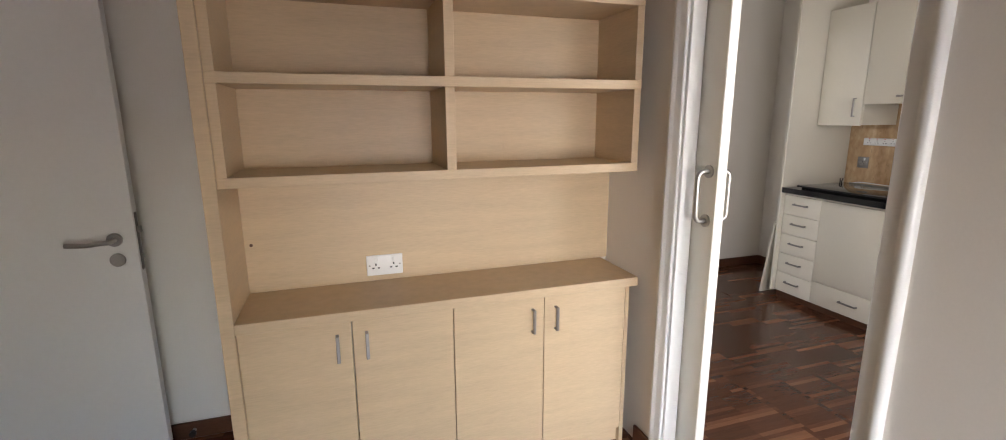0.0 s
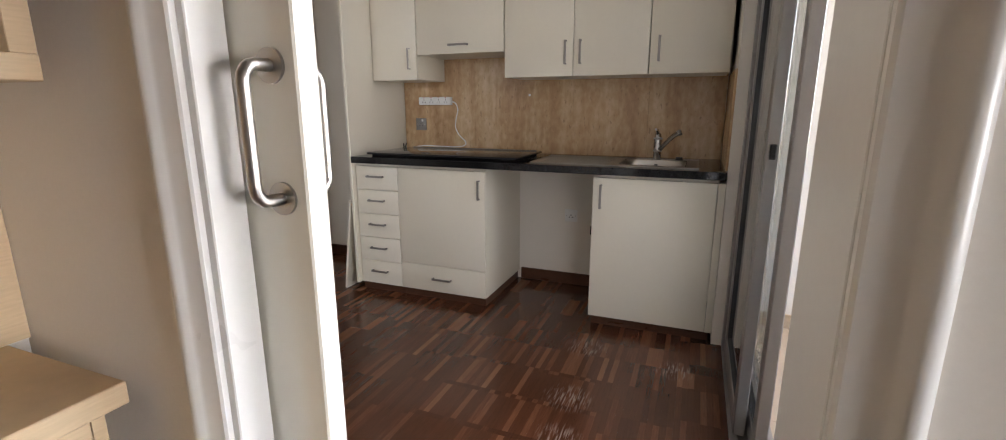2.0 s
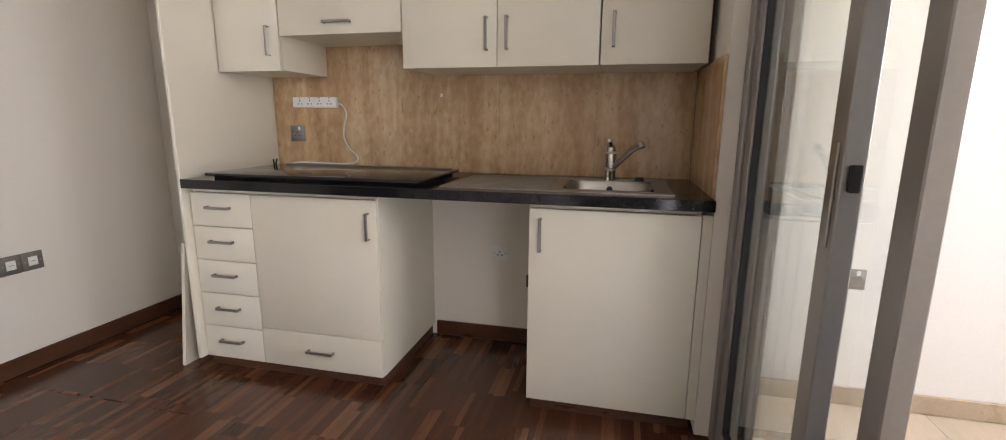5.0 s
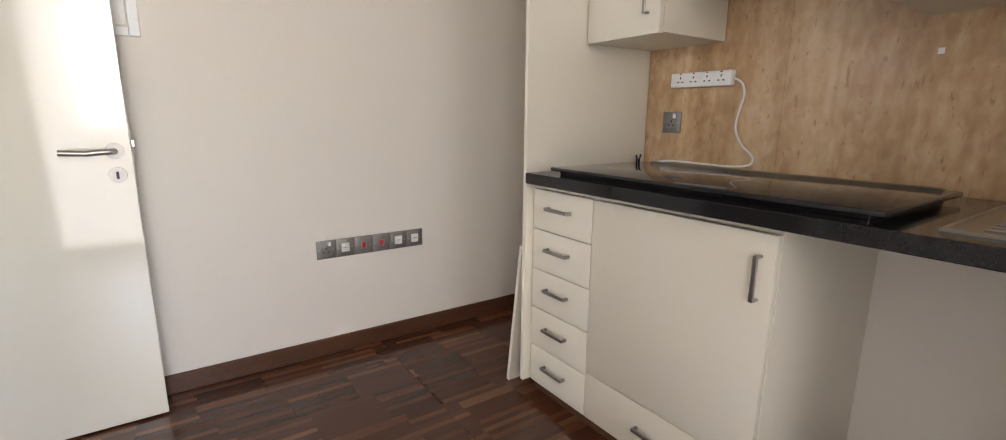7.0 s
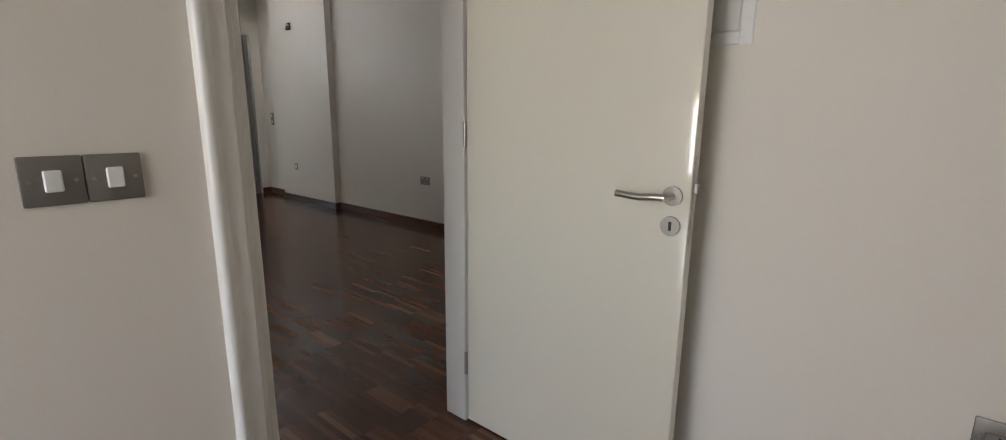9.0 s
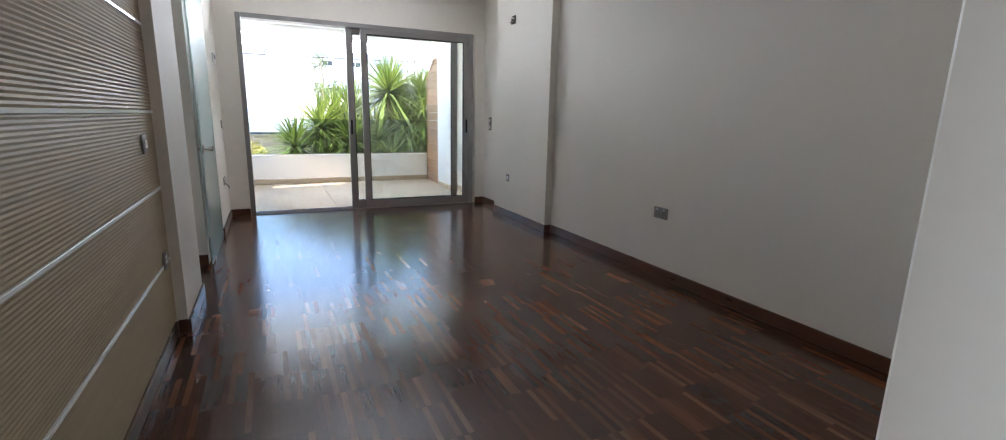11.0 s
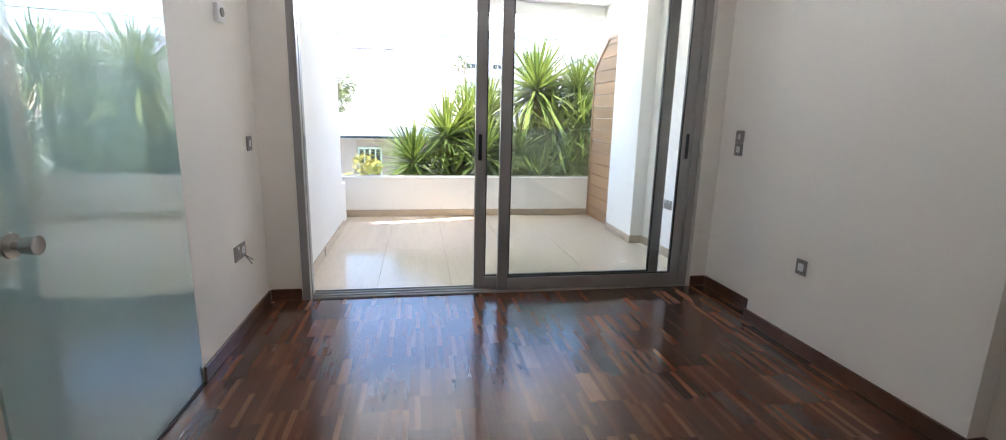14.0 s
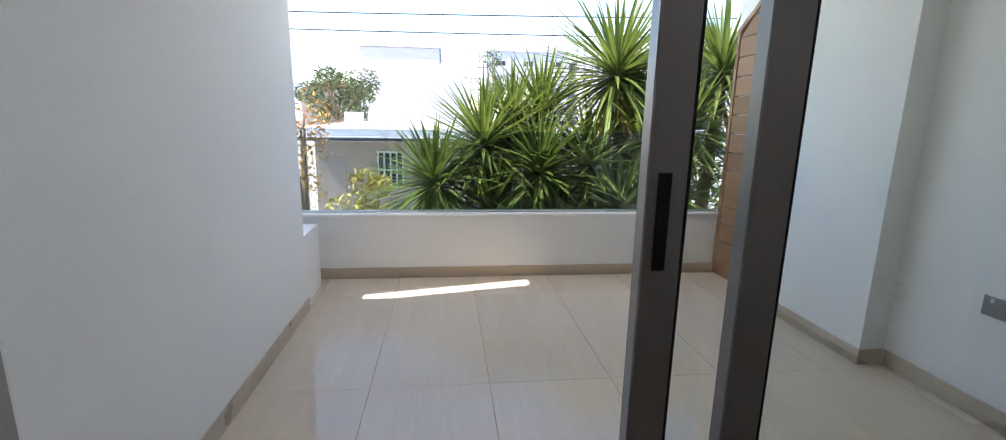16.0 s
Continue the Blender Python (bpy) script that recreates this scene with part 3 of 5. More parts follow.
part("latch", bar(-0.164, -0.150, 2.994, 3.008, 1.02, 1.045, bevel=0.002), STEEL, lk)
part("bolt", bar(-0.164, -0.155, 2.994, 3.008, 0.915, 0.935, bevel=0.002), STEEL, lk)
st = thing("door_stop", "small steel door stop on skirting board", "door stop", (-0.12, 3.151, 0.045))
part("stem", Shape().cyl((-0.12, 3.151, 0.045), (-0.12, 3.12, 0.045), 0.008), STEEL, st)
part("buffer", Shape().cyl((-0.12, 3.125, 0.045), (-0.12, 3.110, 0.045), 0.014), DARK, st, "black rubber buffer")

# ---------------------------------------------------------------- study shelving
SF, SB = 2.494, 2.812


HANDLE = material("satin_steel", (0.34, 0.32, 0.30), 0.34, metal=0.95, vary=0.06, scale=10, fine=90)


def pull(parent, x, y, z, vertical, axis="y", length=0.10):
    """Flat steel bow handle on a front that looks along -y (axis y) or -x (axis x)."""
    s = Shape()
    L = length / 2

    def bx(a0, a1, out0, out1, z0, z1):
        if axis == "y":
            s.box(x + a0, x + a1, y - out1, y - out0, z + z0, z + z1, bevel=0.0015)
        else:
            s.box(x - out1, x - out0, y + a0, y + a1, z + z0, z + z1, bevel=0.0015)
    if vertical:
        bx(-0.006, 0.006, 0.020, 0.027, -L, L)
        bx(-0.006, 0.006, 0, 0.021, -L, -L + 0.007)
        bx(-0.006, 0.006, 0, 0.021, L - 0.007, L)
    else:
        bx(-L, L, 0.020, 0.027, -0.006, 0.006)
        bx(-L, -L + 0.007, 0, 0.021, -0.006, 0.006)
        bx(L - 0.007, L, 0, 0.021, -0.006, 0.006)
    return part("handle", s, HANDLE, parent, "brushed steel bow handle")


wu = thing("wall_unit", "pale birch wall unit with open shelves and cupboards", "shelving", (0.98, 2.63, 0))
part("side_panel", bar(0.196, 0.238, SF - 0.012, SB, 0, 2.30, bevel=0.0015), BIRCH, wu)
part("back_panel", bar(0.238, AX0 - 0.002, SB - 0.012, SB, 0.79, 1.236), BIRCH, wu)
part("plinth", bar(0.238, 1.735, SF + 0.03, SF + 0.05, 0, 0.075), BIRCH, wu)
part("carcass", Shape().box(0.238, 0.254, SF + 0.022, SB, 0.075, 0.752).box(1.72, 1.738, SF + 0.004, SB, 0.0, 0.752).box(0.254, 1.72, SF + 0.022, SB, 0.075, 0.093).box(0.972 - 0.009, 0.972 + 0.009, SF + 0.022, SB, 0.093, 0.752), BIRCH, wu)
part("worktop", bar(0.238, 1.765, SF - 0.016, SB - 0.012, 0.752, 0.79, bevel=0.002), BIRCH, wu)
DX = (0.238, 0.604, 0.972, 1.344, 1.718)
for i in range(4):
    d = part("door", bar(DX[i] + 0.0015, DX[i + 1] - 0.0015, SF, SF + 0.02, 0.08, 0.748, bevel=0.0015), BIRCH, wu)
    hx = DX[i + 1] - 0.05 if i % 2 == 0 else DX[i] + 0.05
    pull(d, hx, SF, 0.655, True)
UZ = (1.236, 1.556, 1.862, 2.18)
for z in UZ:
    part("shelf", bar(0.238, 1.745, SF, SB - 0.006, z, z + 0.034, bevel=0.0015), BIRCH, wu)
for z0, z1 in zip(UZ, UZ[1:]):
    part("divider", bar(0.966, 1.0, SF + 0.004, SB - 0.006, z0 + 0.034, z1, bevel=0.001), BIRCH, wu)
    part("side_panel", bar(0.2385, 0.268, SF + 0.002, SB - 0.006, z0 + 0.034, z1, bevel=0.001), BIRCH, wu)
    part("side_panel", bar(1.715, 1.745, SF + 0.002, SB - 0.006, z0 + 0.034, z1, bevel=0.001), BIRCH, wu)
    for a, b in ((0.268, 0.966), (1.0, 1.715)):
        part("back_panel", bar(a, b, SB - 0.016, SB - 0.007, z0 + 0.034, z1), BIRCH, wu)
for x, z in ((0.30, 1.33), (0.62, 1.33), (0.90, 1.33), (1.28, 1.33), (1.66, 1.33), (0.262, 0.98)):
    part("fixing_cap", Shape().cyl((x, SB - 0.016, z), (x, SB - 0.0185, z), 0.006, n=12), WOODTRIM if x < 0.27 else BIRCH, wu)
wall_plate("double_socket", "white plastic double socket on birch back panel", "socket", ["double"], facing(0.752, SB - 0.012, 0.855, "-y"), WHITE_PL)

# ---------------------------------------------------------------- kitchen units
FX = 3.925                      # door fronts
WX = 3.885                      # worktop front
BK = KX - 0.003


def carcass(parent, y0, y1, z0, z1, x0):
    """Box of a cabinet, board by board."""
    t = 0.018
    part("side_panel", bar(x0, BK, y0, y0 + t, z0, z1), CREAM, parent)
    part("side_panel", bar(x0, BK, y1 - t, y1, z0, z1), CREAM, parent)
    part("bottom_panel", bar(x0, BK, y0 + t, y1 - t, z0, z0 + t), CREAM, parent)
    part("top_panel", bar(x0, BK, y0 + t, y1 - t, z1 - t, z1), CREAM, parent)
    part("back_panel", bar(BK - 0.008, BK, y0 + t, y1 - t, z0 + t, z1 - t), CREAM, parent)


def front(parent, name, y0, y1, z0, z1, x):
    return part(name, bar(x, x + 0.02, y0 + 0.0015, y1 - 0.0015, z0 + 0.0015, z1 - 0.0015, bevel=0.002, seg=2), CREAM, parent)


Y0, Y1, Y2, Y3, Y4 = 1.572, 2.185, 2.815, 3.408, 3.722
ZB, ZT = 0.06, 0.845
du = thing("drawer_unit", "cream kitchen drawer unit with five drawers", "drawer unit", (4.2, 3.57, 0))
carcass(du, Y3 + 0.001, Y4, ZB, 0.863, FX + 0.021)
part("plinth", Shape().box(FX + 0.04, FX + 0.055, Y3 + 0.001, Y4 + 0.015, 0, ZB).box(FX + 0.055, BK, Y4 + 0.001, Y4 + 0.015, 0, ZB), WOODTRIM, du, "dark wooden plinth")
dz = [ZT, 0.692, 0.535, 0.378, 0.218, ZB]
for a, b in zip(dz, dz[1:]):
    d = front(du, "drawer", Y3, Y4, b, a, FX)
    pull(d, FX, (Y3 + Y4) / 2 + 0.005, (a + b) / 2 + 0.012, False, "x", 0.12)
bu = thing("base_cabinet", "cream base cabinet with large door over drawer", "cabinet", (4.2, 3.1, 0))
carcass(bu, Y2, Y3 - 0.001, ZB, 0.863, FX + 0.021)
part("plinth", Shape().box(FX + 0.04, FX + 0.055, Y2 + 0.012, Y3 - 0.001, 0, ZB).box(FX + 0.055, BK, Y2 + 0.012, Y2 + 0.026, 0, ZB), WOODTRIM, bu, "dark wooden plinth")
d = front(bu, "door", Y2, Y3, 0.232, ZT, FX)
pull(d, FX, Y2 + 0.036, 0.735, True, "x", 0.115)
d = front(bu, "drawer", Y2, Y3, ZB, 0.232, FX)
pull(d, FX, 3.11, 0.15, False, "x", 0.13)
su = thing("sink_cabinet", "cream sink cabinet with a single tall door", "cabinet", (4.2, 1.88, 0))
carcass(su, Y0, Y1, ZB, 0.863, FX + 0.021)
part("plinth", bar(FX + 0.04, FX + 0.055, Y0 - 0.02, Y1 - 0.012, 0, ZB), WOODTRIM, su, "dark wooden plinth")
d = front(su, "door", Y0, Y1, ZB, ZT, FX)
pull(d, FX, Y1 - 0.045, 0.745, True, "x", 0.13)
part("filler", bar(FX + 0.002, FX + 0.02, 1.537, Y0 - 0.001, ZB, ZT, bevel=0.001), CREAM, su)
part("hinge", bar(FX + 0.03, FX + 0.06, Y1, Y1 + 0.012, 0.52, 0.57, bevel=0.003), DARK, su, "dark hinge on open side")

wt = thing("worktop", "black granite worktop with polished square edge", "worktop", (4.2, 2.6, 0.865))
SX0, SX1, BY0, BY1 = 4.03, 4.34, 1.73, 2.075      # bowl cut-out
part("slab", Shape().box(WX, SX0, 1.54, Y4 + 0.002, 0.865, 0.905, bevel=0.002).box(SX1, BK, 1.54, Y4 + 0.002, 0.865, 0.905).box(SX0, SX1, 1.54, BY0, 0.865, 0.905).box(SX0, SX1, BY1, Y4 + 0.002, 0.865, 0.905), BLACK, wt)
tp = thing("end_panel", "tall cream end panel beside worktop", "panel", (4.2, 3.74, 0))
part("board", bar(WX + 0.005, BK, Y4 + 0.003, Y4 + 0.021, ZB, 2.35, bevel=0.0015), CREAM, tp)
lb = thing("loose_board", "loose cream cabinet board leaning against end panel", "board", (4.1, 3.84, 0))
b = part("board", bar(3.90, 4.38, -0.009, 0.009, 0.0, 0.615, bevel=0.0015), CREAM, lb)
b.matrix_world = Matrix.Translation((0, 3.845, 0.003)) @ Matrix.Rotation(radians(7.5), 4, "X")
hb = thing("hob", "black hob under a hinged smoked glass cover", "hob", (4.2, 3.13, 0.905))
part("base", bar(3.955, 4.43, 2.66, 3.612, 0.905, 0.917, bevel=0.003), BLACK, hb)
part("cover", bar(3.925, 4.43, 2.625, 3.63, 0.919, 0.932, bevel=0.004, seg=2), HOBGLASS, hb, "smoked glass cover with rounded edge")
for y in (2.72, 3.13, 3.55):
    part("spacer", Shape().cyl((3.975, y, 0.9165), (3.975, y, 0.9192), 0.008), DARK, hb)
part("hinge_bar", bar(4.43, 4.448, 2.665, 3.60, 0.905, 0.934, bevel=0.003), STEEL, hb)

sk = thing("sink", "stainless steel sink with ribbed draining board", "sink", (4.18, 2.1, 0.905))
s = Shape()
for a in ((3.955, SX0, 1.665, 2.55), (SX1, 4.405, 1.665, 2.55), (SX0, SX1, 1.665, BY0), (SX0, SX1, BY1, 2.55)):
    s.box(*a, 0.9055, 0.9085)
part("rim", s, STEEL, sk)
for x0, x1, y0, y1 in ((3.955, 3.963, 1.665, 2.55), (4.397, 4.405, 1.665, 2.55), (3.963, 4.397, 1.665, 1.673), (3.963, 4.397, 2.542, 2.55)):
    part("edge", bar(x0, x1, y0, y1, 0.908, 0.912, bevel=0.0015), STEEL, sk)
for k in range(9):
    x = 4.005 + k * 0.042
    part("rib", bar(x, x + 0.016, 2.13, 2.50, 0.908, 0.9125, bevel=0.002), STEEL, sk)
s = Shape()
n = 28
rings = []
for z, f in ((0.9085, 1.0), (0.90, 0.965), (0.80, 0.93), (0.775, 0.86), (0.772, 0.12)):
    ring = []
    for k in range(n):
        a = 2 * math.pi * k / n
        cx, sy = math.copysign(abs(math.cos(a)) ** 0.45, math.cos(a)), math.copysign(abs(math.sin(a)) ** 0.45, math.sin(a))
        ring.append(s.bm.verts.new(((SX0 + SX1) / 2 + cx * f * 0.1545, (BY0 + BY1) / 2 + sy * f * 0.172, z)))
    rings.append(ring)
for q, r in zip(rings, rings[1:]):
    for k in range(n):
        s.bm.faces.new((q[k], q[(k + 1) % n], r[(k + 1) % n], r[k]))
s.bm.faces.new(rings[-1])
part("bowl", s, STEEL, sk)
part("drain", Shape().cyl((4.185, 1.90, 0.772), (4.185, 1.90, 0.776), 0.035, n=20), STEEL, sk)
part("overflow", Shape().cyl((4.338, 1.90, 0.872), (4.330, 1.90, 0.872), 0.014), DARK, sk)
part("plug", Shape().cyl((4.375, 1.775, 0.9085), (4.375, 1.775, 0.925), 0.022, 0.018), DARK, sk, "black rubber plug")
tap = thing("tap", "chrome mixer tap with angled spout", "tap", (4.375, 1.90, 0.908))
part("base", Shape().cyl((4.375, 1.90, 0.9085), (4.375, 1.90, 0.918), 0.026).cyl((4.375, 1.90, 0.918), (4.375, 1.90, 1.03), 0.022, 0.024), CHROME, tap)
part("spout", Shape().tube([(4.372, 1.89, 0.965), (4.33, 1.86, 1.0), (4.28, 1.815, 1.05), (4.235, 1.78, 1.075), (4.228, 1.775, 1.062)], [0.014, 0.013, 0.0135, 0.015, 0.013], 12), CHROME, tap)
part("lever", Shape().cyl((4.375, 1.90, 1.035), (4.378, 1.902, 1.06), 0.021, 0.016).tube([(4.378, 1.902, 1.05), (4.35, 1.905, 1.078), (4.315, 1.91, 1.085)], [0.012, 0.010, 0.007], 10), CHROME, tap)
for za, zb, rad in ((0.955, 0.965, 0.0245), (1.026, 1.034, 0.0255)):
    part("collar", Shape().cyl((4.375, 1.90, za), (4.375, 1.90, zb), rad, n=20), STEEL, tap)
label_tag = thing("paper_tag", "tiny white paper tag stuck on travertine", "tag", (4.538, 2.75, 1.289))
part("paper", bar(4.5365, 4.538, 2.743, 2.757, 1.281, 1.297), WHITE_PL, label_tag)

UX = 4.165


def upper(label, y0, y1, z0, fronts, horizontal=False):
    u = thing("wall_cabinet", label, "cabinet", (4.36, (y0 + y1) / 2, z0), "kitchen wall cabinets")
    carcass(u, y0, y1, z0, 2.22, UX + 0.021)
    for a, b, hy in fronts:
        d = front(u, "door", a, b, z0 - 0.006, 2.22, UX)
        if horizontal:
            pull(d, UX, hy, z0 + 0.045, False, "x", 0.13)
        else:
            pull(d, UX, hy, z0 + 0.125, True, "x", 0.13)
    return u


upper("narrow cream wall cabinet beside end panel", 3.385, 3.72, 1.385, ((3.385, 3.72, 3.435),))
upper("cream wall cabinet with a lift-up flap over hob", 2.79, 3.381, 1.535, ((2.79, 3.381, 3.085),), True)
upper("cream double-door wall cabinet over sink", 1.962, 2.786, 1.385, ((2.372, 2.786, 2.415), (1.962, 2.372, 2.33)))
upper("cream single-door wall cabinet at end of row", 1.56, 1.958, 1.385, ((1.56, 1.958, 1.91),))

# travertine slabs behind the worktop
bs = thing("backsplash", "polished travertine slab backsplash with fine joints", "backsplash", (KX, 2.6, 0.905), kind="structure")
cuts = (1.548, 1.98, 2.45, 3.15, 3.722)
for a, b in zip(cuts, cuts[1:]):
    part("slab", bar(KX - 0.012, KX - 0.0005, a + 0.0003, b - 0.0003, 0.905, 1.56, bevel=0.001), STONE, bs)
part("slab", bar(3.935, KX - 0.0125, 1.536, 1.547, 0.906, 1.383, bevel=0.001), STONE, bs)

# plates, extension lead
W_IN = KX - 0.012
wall_plate("fused_switch", "steel fused switch plate on travertine", "switch", ["socket"], facing(W_IN, 3.585, 1.09, "-x"))
wall_plate("wall_socket", "white plastic socket under worktop", "socket", ["socket"], facing(KX, 2.445, 0.49, "-x"), WHITE_PL)
wall_plate("socket_row", "row of six steel switch and socket plates", "switch", ["socket", "blank", "red", "red", "blank", "blank"], facing(3.567, KY, 0.508, "-y"))
wall_plate("light_switch", "pair of steel light switch plates beside door", "switch", ["switch", "switch"], facing(AX1, 3.292, 1.066, "+x"))
wall_plate("wall_socket", "steel socket plate on terrace wall", "socket", ["socket"], facing(4.34, 0.90, 0.54, "-x"))
el = thing("extension_lead", "white four-way extension lead on travertine", "extension lead", (W_IN, 3.45, 1.25))
b = part("block", bar(W_IN - 0.032, W_IN, 3.325, 3.585, 1.226, 1.282, bevel=0.006, seg=2), WHITE_PL, el)
for k in range(4):
    y = 3.365 + k * 0.058
    for hy, hz, w, h in ((0, 0.012, 0.0022, 0.004), (-0.010, -0.004, 0.004, 0.0022), (0.010, -0.004, 0.004, 0.0022)):
        part("pin_hole", bar(W_IN - 0.0332, W_IN - 0.0315, y + hy - w, y + hy + w, 1.25 + hz - h, 1.25 + hz + h), DARK, b)
    part("lamp", bar(W_IN - 0.0335, W_IN - 0.0315, y - 0.004, y + 0.004, 1.274, 1.279), RED_PL, b)
C = W_IN - 0.012
part("cable", Shape().tube(smooth_line([(C, 3.33, 1.252), (C, 3.295, 1.235), (C, 3.28, 1.19), (C, 3.295, 1.13), (C, 3.30, 1.07), (C - 0.01, 3.265, 1.015), (C - 0.02, 3.215, 0.975), (C - 0.03, 3.22, 0.946), (C - 0.045, 3.28, 0.937), (C - 0.05, 3.40, 0.938), (C - 0.05, 3.55, 0.938), (C - 0.04, 3.66, 0.912)]), 0.0042, 8), WHITE_PL, el)
tw = thing("wire_ends", "short black cable ends behind hob cover", "cable", (4.46, 3.68, 0.905))
part("cable", Shape().tube([(4.47, 3.69, 0.905), (4.46, 3.68, 0.935), (4.45, 3.665, 0.955)], 0.004, 8), DARK, tw)
part("cable", Shape().tube([(4.47, 3.70, 0.905), (4.475, 3.705, 0.93), (4.465, 3.70, 0.95)], 0.004, 8), DARK, tw)

fb = thing("fuse_box", "white framed fuse box recessed in kitchen wall", "fuse box", (2.6, KY, 1.6))
s = Shape().box(2.735, 2.768, KY - 0.010, KY, 1.37, 1.86, bevel=0.003).box(2.40, 2.433, KY - 0.010, KY, 1.37, 1.86, bevel=0.003).box(2.433, 2.735, KY - 0.010, KY, 1.37, 1.403, bevel=0.003).box(2.433, 2.735, KY - 0.010, KY, 1.827, 1.86, bevel=0.003)
part("frame", s, WHITE_PL, fb)
part("door", bar(2.436, 2.732, KY - 0.006, KY, 1.406, 1.824, bevel=0.002), TRIM, fb)

# ---------------------------------------------------------------- sliding doors
def leaf(parent, lo, hi, z0, z1, plane, depth, axis, st0, st1, rail_b, rail_t):
    """Glazed leaf between lo and hi along an axis; plane: its middle across."""
    def bx(a0, a1, c0, c1, q0, q1, bev=0.003):
        return bar(c0, c1, a0, a1, q0, q1, bevel=bev) if axis == "y" else bar(a0, a1, c0, c1, q0, q1, bevel=bev)
    c0, c1 = plane - depth / 2, plane + depth / 2
    lf = part("sliding_leaf", bx(lo, lo + st0, c0, c1, z0, z1), ALU, parent)
    part("stile", bx(hi - st1, hi, c0, c1, z0, z1), ALU, lf)
    part("rail", bx(lo + st0, hi - st1, c0, c1, z0, z0 + rail_b), ALU, lf)
    part("rail", bx(lo + st0, hi - st1, c0, c1, z1 - rail_t, z1), ALU, lf)
    g = 0.008
    gs = Shape()
    for q in ((lo + st0, lo + st0 + g, z0 + rail_b, z1 - rail_t), (hi - st1 - g, hi - st1, z0 + rail_b, z1 - rail_t), (lo + st0 + g, hi - st1 - g, z0 + rail_b, z0 + rail_b + g), (lo + st0 + g, hi - st1 - g, z1 - rail_t - g, z1 - rail_t)):
        if axis == "y":
            gs.box(plane - 0.014, plane + 0.014, q[0], q[1], q[2], q[3])
        else:
            gs.box(q[0], q[1], plane - 0.014, plane + 0.014, q[2], q[3])
    part("gasket", gs, GASKET, lf)
    p = part("pane", bx(lo + st0 + 0.002, hi - st1 - 0.002, plane - 0.004, plane + 0.004, z0 + rail_b + 0.002, z1 - rail_t - 0.002, 0), GLASS, lf)
    p.visible_shadow = False
    return lf


bd = thing("door_4", "grey aluminium sliding balcony door, half open", "sliding door", (EX - 0.09, 5.0, 0), kind="structure")
S0, S1, HZ = 3.60, 6.41, 2.27
jb = part("jamb", Shape().box(EX - 0.040, EX + 0.006, S0, S0 + 0.05, 0, HZ, bevel=0.003).box(EX - 0.12, EX - 0.062, S0, S0 + 0.05, 0, HZ, bevel=0.003), ALU, bd)
part("seal_channel", bar(EX - 0.062, EX - 0.040, S0, S0 + 0.022, 0, HZ), TRIM, jb, "pale brush seal in jamb channel")
part("keep", bar(EX - 0.10, EX - 0.082, S0 + 0.05, S0 + 0.054, 1.02, 1.10, bevel=0.001), STEEL, jb, "small steel lock keep")
part("jamb", bar(EX - 0.15, EX + 0.006, S1 - 0.055, S1, 0, HZ, bevel=0.003), ALU, bd)
part("head", bar(EX - 0.15, EX + 0.006, S0 + 0.055, S1 - 0.055, HZ - 0.05, HZ, bevel=0.003), ALU, bd)
s = Shape().box(EX - 0.15, EX + 0.004, S0 + 0.055, S1 - 0.055, 0, 0.010)
for x in (EX - 0.125, EX - 0.075, EX - 0.025):
    s.box(x - 0.004, x + 0.004, S0 + 0.055, S1 - 0.055, 0.010, 0.020)
part("track", s, ALU, bd)
lf = leaf(bd, 4.935, S1 - 0.056, 0.02, HZ - 0.05, EX - 0.03, 0.04, "y", 0.075, 0.075, 0.085, 0.06)
hp = part("lock_pull", bar(EX - 0.011, EX - 0.005, S1 - 0.105, S1 - 0.08, 0.98, 1.16, bevel=0.002), DARK, lf, "dark recessed pull")
lf = leaf(bd, 4.77, 6.20, 0.02, HZ - 0.05, EX - 0.08, 0.04, "y", 0.075, 0.075, 0.085, 0.06)
part("lock_pull", bar(EX - 0.061, EX - 0.055, 4.79, 4.815, 0.95, 1.13, bevel=0.002), DARK, lf, "dark recessed pull")

kd = thing("door_5", "aluminium sliding terrace door beside kitchen units", "sliding door", (3.0, 1.46, 0), kind="structure")
part("jamb", bar(3.865, 3.928, 1.335, 1.485, 0, 2.30, bevel=0.003), ALU, kd)
part("jamb", bar(AX1, AX1 + 0.05, 1.335, 1.485, 0, 2.30, bevel=0.003), ALU, kd)
part("head", bar(AX1 + 0.05, 3.865, 1.335, 1.485, 2.25, 2.30, bevel=0.003), ALU, kd)
s = Shape().box(AX1 + 0.05, 3.865, 1.335, 1.485, 0, 0.010)
for y in (1.36, 1.405, 1.455):
    s.box(AX1 + 0.05, 3.865, y - 0.004, y + 0.004, 0.010, 0.020)
part("track", s, ALU, kd)
lf = leaf(kd, 3.14, 3.86, 0.02, 2.25, 1.455, 0.04, "x", 0.065, 0.065, 0.085, 0.06)
part("lock_pull", bar(3.158, 3.182, 1.474, 1.480, 0.93, 1.13, bevel=0.002), STEEL, lf, "steel recessed pull")
part("latch", bar(3.126, 3.141, 1.445, 1.465, 1.04, 1.09, bevel=0.003), DARK, lf, "black latch")
leaf(kd, 2.99, 3.85, 0.02, 2.25, 1.405, 0.04, "x", 0.065, 0.065, 0.085, 0.06)

